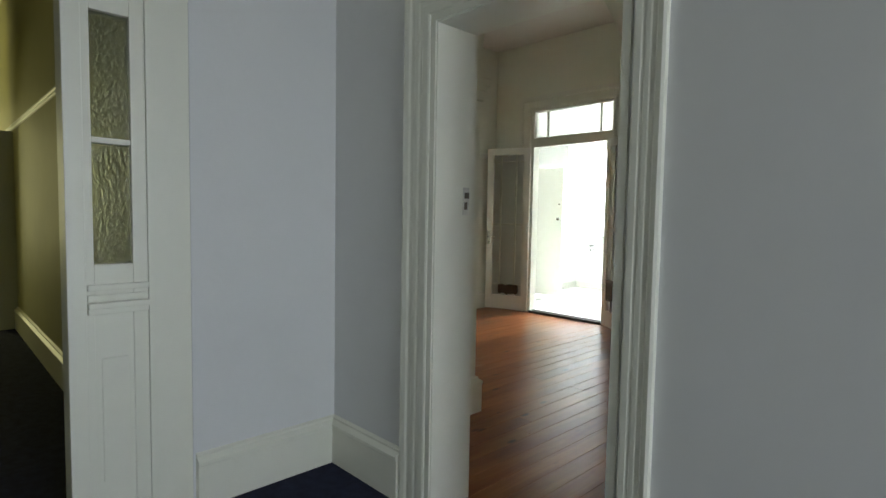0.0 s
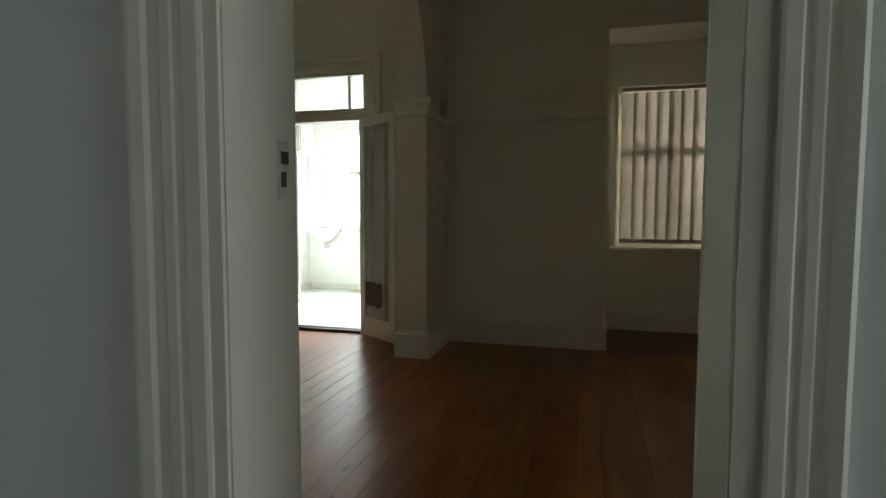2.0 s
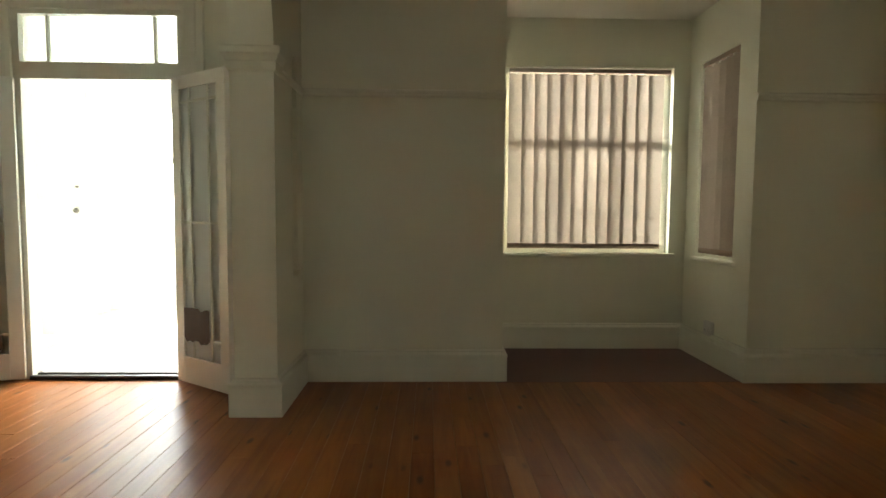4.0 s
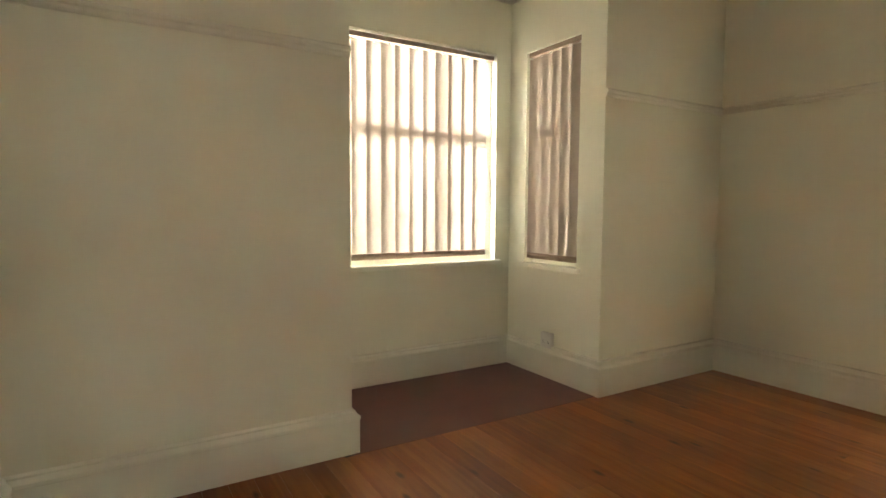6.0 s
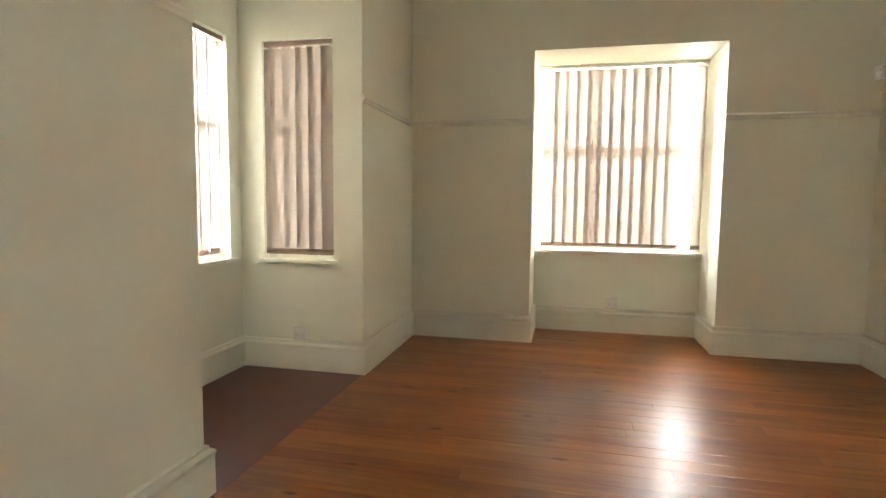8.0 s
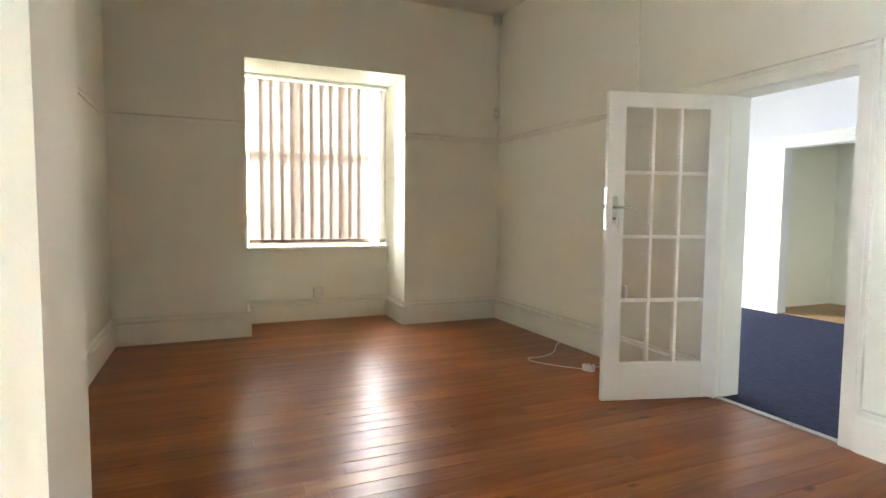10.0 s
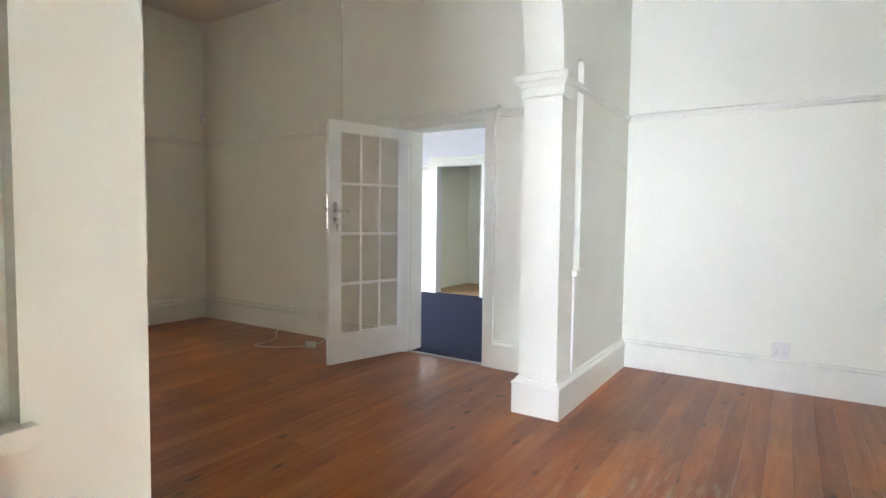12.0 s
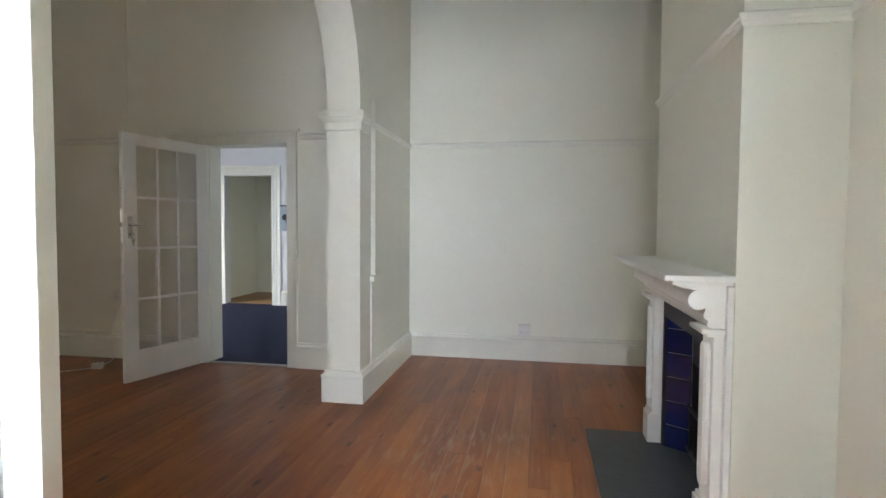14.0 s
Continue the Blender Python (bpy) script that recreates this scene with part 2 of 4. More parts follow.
def rod(bm, a, b, r, r2=None, seg=12):
    """A round bar from a to b."""
    a, b = Vector(a), Vector(b)
    m = Matrix.Translation((a + b) / 2) @ (b - a).to_track_quat("Z", "Y").to_matrix().to_4x4()
    bmesh.ops.create_cone(bm, cap_ends=True, segments=seg, radius1=r, radius2=r if r2 is None else r2, depth=(b - a).length, matrix=m)
    return bm


def sweep(bm, profile, pts, closed=False):
    """A moulding along a line in plan, mitred at its corners. Profile: (out to the left of the line, height)."""
    pts = [Vector(p) for p in pts]
    rings = []
    for i, p in enumerate(pts):
        before = (p - pts[i - 1]).normalized() if i or closed else None
        after = (pts[(i + 1) % len(pts)] - p).normalized() if i < len(pts) - 1 or closed else None
        n1 = Vector((-before.y, before.x)) if before else None
        n2 = Vector((-after.y, after.x)) if after else None
        if n1 and n2:
            n = (n1 + n2) / max(0.2, 1 + n1.dot(n2))
        else:
            n = n1 or n2
        rings.append([bm.verts.new((p.x + n.x * d, p.y + n.y * d, z)) for d, z in profile])
    for a, b in zip(rings, rings[1:] + (rings[:1] if closed else [])):
        for k in range(len(profile)):
            j = (k + 1) % len(profile)
            bm.faces.new((a[k], b[k], b[j], a[j]))
    if not closed:
        bm.faces.new(rings[0][::-1]), bm.faces.new(rings[-1])
    bmesh.ops.recalc_face_normals(bm, faces=bm.faces)
    return bm


def mesh_of(name, bm, material, smooth=False):
    me = bpy.data.meshes.new(name)
    bm.to_mesh(me)
    bm.free()
    me.materials.append(material)
    if smooth:
        for p in me.polygons:
            p.use_smooth = True
    return me


def part(name, bm, material, parent=None, label="", smooth=False):
    """One mesh object, under a thing or a part of it if one is given."""
    ob = new(name, mesh_of(name, bm, material, smooth))
    if parent:
        ob.parent = parent
    if label:
        tagged(ob, label)
    return ob


def blocks(*rows):
    bm = bmesh.new()
    for r in rows:
        box(bm, *r)
    return bm


def structure(name, bm, material, label, category="wall", smooth=False):
    return tagged(part(name, bm, material, None, "", smooth), label, category, "", "structure")


def thing(name, at, label, category, turn=0.0, group=""):
    """An empty at the thing's base, which holds its parts."""
    ob = new(name)
    ob.empty_display_size = 0.1
    ob.matrix_world = pose(*at, 0, 0, turn)
    return tagged(ob, label, category, group)


# ---------------------------------------------------------------- the shell of the rooms
H = 3.6            # ceiling of the two rooms
DL, DR, DH = -0.737, 0.082, 2.085   # entry opening
HY = -0.225        # hall face of the entry wall
XA, XB = -1.73, -1.47              # the arch wall
XE, YN, YW = 3.23, 4.07, 4.118      # east and north walls of the front room, the north wall west of the bay
R0, R1, RX = 1.19, 2.87, 3.88      # window recess in the east wall
B0, B1, BY = 0.022, 1.87, 5.12      # bay
FY, FL, FR = 4.17, -3.565, -2.345   # french doors' wall and opening
WX, SY = -4.18, -0.72              # west room's west and south walls
CX, C0, C1 = -3.80, 0.93, 2.40     # chimney breast
PS, PN = 0.85, 3.41                # ends of the two piers
SPRING = 2.24

structure("wall_entry", blocks((XB, DL, HY + 0.06, 0, 0, H), (DR, XE + 0.9, HY + 0.06, 0, 0, H), (DL, DR, HY + 0.06, 0, DH, H)), PAINT, "cream painted plaster wall with a deep doorway")
structure("wall_entry_hall_face", blocks((-1.49, DL, HY, HY + 0.06, 0, H), (DR, 4.15, HY, HY + 0.06, 0, H), (DL, DR, HY, HY + 0.06, DH, H)), HALLPAINT, "pale grey painted hall side of the entry wall")
structure("wall_hall_return", blocks((-1.72, -1.49, -0.94, HY, 0, H)), HALLPAINT, "pale grey painted hall wall beside the doorway")
structure("wall_east", blocks((XE, XE + 0.9, 0, R0, 0, H), (XE, XE + 0.9, R1, YN + 0.3, 0, H), (XE, XE + 0.9, R0, R1, 2.795, H), (RX, XE + 0.9, R0, R1, 0, 0.86)), PAINT, "cream plaster wall with a deep window recess")
structure("wall_north", blocks((XB, B0, YW, YN + 0.3, 0, H), (B1, XE, YN, YN + 0.2, 0, H), (B0, B1, YN, YN + 0.16, 2.90, H)), PAINT, "cream plaster wall with an opening to the bay")
structure("wall_bay_west", blocks((B0 - 0.2, B0, YN + 0.3, BY + 0.25, 0, 3.3)), PAINT, "cream plaster side wall of the bay")
structure("wall_bay_north", blocks((B0, 0.16, BY, BY + 0.25, 0, 3.3), (1.72, B1 + 0.25, BY, BY + 0.25, 0, 3.3), (0.16, 1.72, BY, BY + 0.25, 0, 0.90), (0.16, 1.72, BY, BY + 0.25, 2.62, 3.3)), PAINT, "cream plaster wall round the bay window")
structure("wall_bay_east", blocks((B1, B1 + 0.25, YN + 0.2, 4.31, 0, 3.3), (B1, B1 + 0.25, 4.91, BY, 0, 3.3), (B1, B1 + 0.25, 4.31, 4.91, 0, 0.89), (B1, B1 + 0.25, 4.31, 4.91, 2.60, 3.3)), PAINT, "cream plaster side wall with a narrow window")
structure("ceiling_bay", blocks((B0, B1, YN + 0.16, BY, 3.05, 3.12)), CEILPAINT, "plain painted ceiling of the bay", "ceiling")
structure("wall_french", blocks((XA, FR, FY, FY + 0.16, 0, H), (WX - 0.3, FL, FY, FY + 0.16, 0, H), (FL, FR, FY, FY + 0.16, 2.72, H)), PAINT, "cream plaster wall round the french doors")
structure("wall_west", blocks((WX - 0.3, WX, SY - 0.3, FY, 0, H)), PAINT, "cream plaster wall beside the chimney breast")
structure("wall_south_west", blocks((WX, XA, SY - 0.2, SY, 0, H), (XA, XB, HY + 0.002, 0, 0, H), (XA, -1.722, SY, HY + 0.002, 0, H)), PAINT, "cream plaster end wall")
structure("ceiling_rooms", blocks((WX - 0.3, XE + 0.9, SY - 0.3, YN + 0.3, H, H + 0.1)), CEILPAINT, "painted board ceiling", "ceiling")
structure("chimney_breast", blocks((WX, CX, C0, 1.22, 0, H), (WX, CX, 2.22, C1, 0, H), (WX, CX, 1.22, 2.22, 0.98, H), (WX, WX + 0.06, 1.22, 2.22, 0, 0.98)), PAINT, "cream plaster chimney breast")


def arch_wall():
    """Two piers and the round arch between them."""
    d = 0.05
    bm = blocks((XA + d, XB, 0, PS, 0, H), (XA + d, XB - d, PN, FY, 0, H))
    # narrow niches with a rounded head in three faces of the piers
    for x0, x1, y0, y1, a, b, low, face in ((XA, XA + d, 0, PS, 0.47, 0.59, 0.93, XA), (XA, XA + d, PN, FY, 3.655, 3.775, 0.86, XA), (XB - d, XB, PN, FY, 3.84, 3.96, 0.87, XB)):
        for row in ((y0, a, 0, H), (b, y1, 0, H), (a, b, 0, low), (a, b, 2.33, H)):
            box(bm, x0, x1, *row)
        mid, r, n = (a + b) / 2, (b - a) / 2, 10
        rim = [(mid - r * math.cos(math.pi * k / n), 2.33 - r + r * math.sin(math.pi * k / n)) for k in range(n + 1)]
        for (ya, za), (yb, zb) in zip(rim, rim[1:]):
            q = [bm.verts.new(p) for p in ((face, ya, za), (face, yb, zb), (face, yb, 2.33), (face, ya, 2.33))]
            bm.faces.new(q)
    mid, half, rise, steps = (PS + PN) / 2, (PN - PS) / 2, 1.18, 40
    last = None
    for k in range(steps + 1):
        a = math.pi * k / steps
        y, z = mid - half * math.cos(a), SPRING + rise * math.sin(a)
        now = [bm.verts.new(p) for p in ((XA, y, z), (XB, y, z), (XA, y, H), (XB, y, H))]
        if last:
            bm.faces.new((last[0], last[1], now[1], now[0]))
            bm.faces.new((last[0], now[0], now[2], last[2]))
            bm.faces.new((last[1], last[3], now[3], now[1]))
        last = now
    return bm


structure("arch_wall", arch_wall(), PAINT, "cream plaster wall with a wide round arch on two piers")

# floors: a base sheet, carpet in the hall; the boards come last
structure("floor_base", blocks((WX - 0.3, XE + 0.9, -0.02, FY, -0.12, -0.024), (WX - 0.3, XA, SY - 0.3, -0.02, -0.12, -0.024)), DARK, "dark ground under the floorboards", "floor")
structure("floor_bay", blocks((B0, B1, YN, BY, -0.06, 0.0015)), DARKFLOOR, "dark maroon polished floor of the bay", "floor")
structure("floor_hall", blocks((-1.72, 4.15, -3.68, HY, -0.1, -0.004), (-9.5, -1.72, -3.05, -1.04, -0.1, -0.004), (DL, DR, HY, -0.02, -0.1, -0.004)), CARPET, "dark blue carpet of the hall", "carpet")

# the hall
structure("wall_hall_south", blocks((-1.3, 1.295, -3.75, -3.6, 0, H), (2.14, 4.3, -3.75, -3.6, 0, H), (1.295, 2.14, -3.75, -3.6, 2.14, H)), HALLPAINT, "pale grey hall wall with an open doorway")
# never in view; the gap is added to let skylight_hall in
structure("wall_hall_east", blocks((4.15, 4.3, -0.5, HY, 0, H), (4.15, 4.3, -3.6, -2.0, 0, H), (4.15, 4.3, -2.0, -0.5, 0, 0.06), (4.15, 4.3, -2.0, -0.5, 2.5, H)), HALLPAINT, "pale grey hall wall with an unseen opening added for daylight")
structure("ceiling_hall", blocks((-9.5, 4.3, -5.2, HY, H, H + 0.1)), CEILPAINT, "plain painted ceiling of the hall", "ceiling")
structure("wall_closet", blocks((2.40, 2.5, -5.2, -3.75, 0, H), (0.9, 2.5, -5.2, -5.1, 0, H), (0.9, 1.0, -5.1, -3.75, 0, H)), PAINT, "plain walls of the small room beyond the hall")
structure("floor_closet", blocks((1.0, 2.4, -5.1, -3.68, -0.004, 0.004)), mat("closet_boards", (0.36, 0.22, 0.10), 0.5, grain=0.2, scale=9), "worn brown boards of the small room", "floor")

# the corridor behind the glazed partition
structure("wall_corridor_north", blocks((-9.5, -1.72, -1.04, -0.925, 0, H)), CORRIDOR, "yellowish corridor wall")
structure("wall_corridor_south", blocks((-9.5, -1.3, -3.2, -3.05, 0, H)), CORRIDOR, "yellowish corridor wall")
structure("wall_corridor_end", blocks((-9.6, -9.5, -3.2, -0.92, 0, H)), CORRIDOR, "yellowish end wall of the corridor")

# bathroom
BX0, BX1, BYN = -4.65, -1.75, 7.12
structure("floor_bathroom", blocks((BX0, BX1, FY - 0.0, BYN, -0.1, -0.008)), TILEWHITE, "pale grout bed under white tiles", "floor")
structure("wall_bath_west", blocks((BX0 - 0.1, BX0, FY + 0.16, BYN, 0, 2.9)), BATHPAINT, "white bathroom wall")
structure("wall_bath_east", blocks((BX1, BX1 + 0.1, FY + 0.16, BYN, 0, 2.9)), BATHPAINT, "white bathroom wall")
structure("wall_bath_north", blocks((BX0 - 0.1, -4.42, BYN, BYN + 0.2, 0, 2.9), (-2.85, BX1, BYN, BYN + 0.2, 0, 2.9), (-4.42, -2.85, BYN, BYN + 0.2, 0, 1.06), (-4.42, -2.85, BYN, BYN + 0.2, 2.60, 2.9)), BATHPAINT, "white bathroom wall with a large window")
structure("ceiling_bathroom", blocks((BX0 - 0.1, BX1 + 0.1, FY + 0.16, BYN + 0.2, 2.9, 3.0)), BATHPAINT, "white bathroom ceiling", "ceiling")
structure("ground", blocks((-300, 300, -300, 300, -0.5, -0.45)), GROUND, "dry bare ground outside the house", "ground")

# ---------------------------------------------------------------- mouldings
BASE = [(0.0, 0.0), (0.033, 0.0), (0.033, 0.185), (0.037, 0.190), (0.037, 0.205), (0.016, 0.222), (0.016, 0.232), (0.0, 0.240)]
RAIL = [(0.0, 2.108), (0.008, 2.112), (0.014, 2.122), (0.014, 2.134), (0.023, 2.142), (0.023, 2.155), (0.0, 2.168)]


def trim(name, profile, pts, label, category, material=TRIM):
    return structure(name, sweep(bmesh.new(), profile, pts), material, label, category)


trim("baseboard_front", BASE, [(0.18, 0), (XE, 0), (XE, R0), (RX, R0), (RX, R1), (XE, R1), (XE, YN), (B1, YN), (B1, BY), (B0, BY), (B0, YW), (XB, YW), (XB, PN), (XA, PN), (XA, FY), (FR + 0.13, FY)], "cream painted moulded baseboard", "baseboard")
trim("baseboard_back", BASE, [(FL - 0.13, FY), (WX, FY), (WX, C1), (CX, C1), (CX, 2.36)], "cream painted moulded baseboard", "baseboard")
trim("baseboard_south", BASE, [(CX, 0.97), (CX, C0), (WX, C0), (WX, SY), (XA, SY), (XA, PS), (XB, PS), (XB, 0), (DL - 0.105, 0)], "white painted moulded baseboard", "baseboard")
trim("baseboard_hall", BASE, [(DL - 0.195, HY), (-1.49, HY), (-1.49, -0.93)], "pale painted moulded baseboard", "baseboard")
trim("picture_rail_front", RAIL, [(DR + 0.425, 0), (XE, 0), (XE, R0)], "thin cream picture rail", "picture rail")
trim("picture_rail_east", RAIL, [(XE, R1), (XE, YN), (B1, YN)], "thin cream picture rail", "picture rail")
trim("picture_rail_north", RAIL, [(B0, YW), (XB, YW), (XB, PN + 0.132)], "thin cream picture rail", "picture rail")
trim("picture_rail_back", RAIL, [(FL - 0.2, FY), (WX, FY), (WX, C1), (CX, C1), (CX, C0), (WX, C0), (WX, SY), (XA, SY), (XA, PS - 0.132)], "thin white picture rail", "picture rail")
trim("picture_rail_entry", RAIL, [(XB, PS - 0.132), (XB, 0), (DL - 0.14, 0)], "thin white picture rail", "picture rail")
TRUNK = [(0.0, 0.236), (0.030, 0.236), (0.032, 0.238), (0.032, 0.258), (0.030, 0.260), (0.0, 0.260)]
trim("cable_trunking_bay", TRUNK, [(RX, 2.11), (RX, R1), (XE, R1), (XE, YN), (B1, YN), (B1, 4.53)], "cream plastic cable trunking along the baseboard", "trunking", TRIM)
trim("cable_trunking_entry", TRUNK, [(1.12, 0), (XE, 0), (XE, R0), (RX, R0), (RX, 1.97)], "cream plastic cable trunking along the baseboard", "trunking", TRIM)
CAP = [(0.0, 2.10), (0.012, 2.103), (0.016, 2.112), (0.016, 2.160), (0.024, 2.168), (0.036, 2.190), (0.046, 2.200), (0.048, 2.212), (0.048, 2.236), (0.040, 2.246), (0.0, 2.254)]
trim("pier_capital_north", CAP, [(XB, PN + 0.13), (XB, PN), (XA, PN), (XA, PN + 0.13)], "moulded plaster capital of the pier", "capital", PAINT)
trim("pier_capital_south", [(d, z - 0.07) for d, z in CAP], [(XA, PS - 0.13), (XA, PS), (XB, PS), (XB, PS - 0.13)], "moulded plaster capital of the pier", "capital", PAINT)

# ---------------------------------------------------------------- entry doorway
FLUTED = [(0.0, 0.0), (0.0, 0.016), (0.008, 0.020), (0.038, 0.020), (0.044, 0.0175), (0.058, 0.0175), (0.064, 0.020), (0.084, 0.020), (0.090, 0.0175), (0.112, 0.0175), (0.122, 0.023), (0.146, 0.026), (0.160, 0.020), (0.160, 0.0)]


def casing(bm, x0, x1, top, y, out, profile, width=1.0, right=1.0):
    """A moulded casing round an opening in a wall along x: the profile runs (away from the opening, proud of the wall)."""
    path = [(x0, -0.004, -1, 0), (x0, top, -1, 1), (x1, top, 1, 1), (x1, -0.004, 1, 0)]
    rings = [[bm.verts.new((x + sx * a * (right if sx > 0 else width), y + out * b, z + sz * a * width)) for a, b in profile] for x, z, sx, sz in path]
    for p, q in zip(rings, rings[1:]):
        for k in range(len(profile)):
            j = (k + 1) % len(profile)
            bm.faces.new((p[k], q[k], q[j], p[j]))
    bm.faces.new(rings[0]), bm.faces.new(rings[-1][::-1])
    bmesh.ops.recalc_face_normals(bm, faces=bm.faces)
    return bm


structure("door_frame_entry", blocks((DL - 0.0, DL + 0.004, HY - 0.004, -0.002, 0, DH), (DR - 0.004, DR, HY - 0.004, -0.045, 0, DH), (DL, DR, HY - 0.004, -0.002, DH - 0.004, DH)), TRIM, "cream painted lining of the entry doorway", "door frame")
structure("door_casing_hall", casing(bmesh.new(), DL - 0.03, DR + 0.04, DH + 0.03, HY, -1, FLUTED, 1.0, 0.62), TRIM, "cream fluted timber architrave on the hall side", "architrave")
structure("door_lining_edge", casing(bmesh.new(), DL - 0.001, DR + 0.001, DH + 0.001, HY, -1, [(0, 0), (0, 0.012), (0.028, 0.012), (0.028, 0)]), TRIM, "cream painted edge of the door lining", "door frame")
structure("door_casing_room", casing(bmesh.new(), DL - 0.002, DR + 0.002, DH + 0.002, 0.0, 1, [(0, 0), (0, 0.018), (0.07, 0.018), (0.078, 0.026), (0.10, 0.026), (0.10, 0)]), TRIM, "cream painted architrave on the room side", "architrave")
structure("door_head_shelf", blocks((DL - 0.13, DR + 0.42, 0.0, 0.035, DH + 0.104, DH + 0.125)), TRIM, "thin ledge above the door architrave", "trim")
structure("door_threshold", blocks((DL + 0.004, DR - 0.004, -0.05, 0.0, -0.004, 0.008)), mat("pale_strip", (0.5, 0.48, 0.43), 0.4, 0.3, grain=0.15, scale=20), "pale metal strip between carpet and boards", "threshold")

strike = thing("strike_plate", (DL + 0.004, -0.045, 1.36), "worn steel strike plates with dark slots on the jamb", "strike plate")
part("plate", box(bmesh.new(), 0, 0.003, -0.02, 0.018, -0.06, 0.06, 0.001), mat("painted_plate", (0.76, 0.76, 0.69), 0.45, 0.0, grain=0.3, scale=25), strike)
part("latch_slot", box(bmesh.new(), 0.002, 0.0045, -0.012, 0.016, 0.012, 0.038), BRASS, strike, "dark latch slot")
part("bolt_slot", box(bmesh.new(), 0.002, 0.0045, -0.012, 0.006, -0.036, -0.004), BRASS, strike, "dark bolt slot")


def lever(parent, x, y, z, out, way):
    """A lever handle on its plate; out: the side of the leaf, way: where the lever points along the leaf."""
    plate = part("handle_plate", box(bmesh.new(), x - 0.02, x + 0.02, y, y + out * 0.006, z - 0.11, z + 0.07, 0.002), CHROME, parent, "chrome handle plate")
    bm = rod(bmesh.new(), (x, y, z), (x, y + out * 0.055, z), 0.009)
    rod(bm, (x, y + out * 0.05, z), (x + way * 0.11, y + out * 0.055, z - 0.006), 0.009, 0.007)
    part("lever", bm, CHROME, plate, "chrome lever handle", True)
    part("keyhole", rod(bmesh.new(), (x, y + out * 0.006, z - 0.075), (x, y + out * 0.009, z - 0.075), 0.008), DARK, plate)
    return plate


def glazed_leaf(name, at, turn, w, h, t, xs, zs, rails, glass_mat, label, bar=0.022):
    """A glazed door leaf hung at its origin, along +x, with its face at y from -t to 0. xs, zs: lines of the glazing bars."""
    door = thing(name, at, label, "door", turn, "pair of french doors" if name == "french_door" else "")
    left, right, low, high = rails
    part("stile", box(bmesh.new(), 0, left, -t, 0, 0, h, 0.003), DOORPAINT, door)
    part("stile", box(bmesh.new(), w - right, w, -t, 0, 0, h, 0.003), DOORPAINT, door)
    part("bottom_rail", box(bmesh.new(), left, w - right, -t + 0.001, -0.001, 0, low, 0.002), DOORPAINT, door)
    part("top_rail", box(bmesh.new(), left, w - right, -t + 0.001, -0.001, h - high, h, 0.002), DOORPAINT, door)
    xs, zs = [left, *xs, w - right], [low, *zs, h - high]
    for x in xs[1:-1]:
        part("glazing_bar", box(bmesh.new(), x - bar / 2, x + bar / 2, -t + 0.005, -0.005, low, h - high, 0.004), DOORPAINT, door)
    for z in zs[1:-1]:
        for a, b in zip(xs, xs[1:]):
            part("glazing_bar", box(bmesh.new(), a + bar / 2 * (a > left), b - bar / 2 * (b < w - right), -t + 0.006, -0.006, z - bar / 2, z + bar / 2, 0.004), DOORPAINT, door)
    for a, b in zip(xs, xs[1:]):
        for c, d in zip(zs, zs[1:]):
            pane = part("pane", box(bmesh.new(), a, b, -t / 2 - 0.002, -t / 2 + 0.002, c, d), glass_mat, door)
            pane.visible_shadow = False
    return door


LW, LH = 0.835, 2.065
hall_door = glazed_leaf("glazed_door", (DR - 0.004, -0.004, 0.012), 74.6, LW, LH, 0.042, [0.12 + 0.198, 0.12 + 0.396], [0.255 + 0.428, 0.255 + 0.857, 0.255 + 1.285], (0.12, 0.12, 0.255, 0.095), GLASS, "white painted door with twelve glass panes, standing open")
lever(hall_door, LW - 0.055, 0.0, 1.31, 1, -1)
lever(hall_door, LW - 0.055, -0.042, 1.31, -1, -1)
part("lock_face", box(bmesh.new(), LW, LW + 0.002, -0.034, -0.008, 1.16, 1.44), CHROME, hall_door, "worn steel lock face")
part("lock_latch", box(bmesh.new(), LW + 0.002, LW + 0.012, -0.03, -0.012, 1.30, 1.33, 0.002), BRASS, hall_door)
keys = thing("key_ring", (0, 0, 0), "small bunch of keys hanging in the door lock", "keys")
keys.matrix_world = pose(DR - 0.004, -0.004, 0.012, 0, 0, 74.6) @ Matrix.Translation((LW - 0.055, 0.009, 1.235))
part("key", rod(rod(bmesh.new(), (0, 0, 0), (0, 0.035, 0), 0.003), (0, 0.035, -0.012), (0, 0.035, 0.012), 0.008), CHROME, keys)
ring = bmesh.new()
for k in range(14):
    a, b = 2 * math.pi * k / 14, 2 * math.pi * (k + 1) / 14
    rod(ring, (0.016 * math.cos(a), 0.035, -0.022 + 0.016 * math.sin(a)), (0.016 * math.cos(b), 0.035, -0.022 + 0.016 * math.sin(b)), 0.0018, seg=6)
part("ring", ring, CHROME, keys)
part("key", box(box(bmesh.new(), -0.012, 0.004, 0.032, 0.036, -0.062, -0.038, 0.003), -0.007, 0.0, 0.032, 0.035, -0.10, -0.062), CHROME, keys)
part("key", box(box(bmesh.new(), 0.002, 0.016, 0.037, 0.040, -0.06, -0.036, 0.003), 0.006, 0.012, 0.037, 0.040, -0.092, -0.06), CHROME, keys)

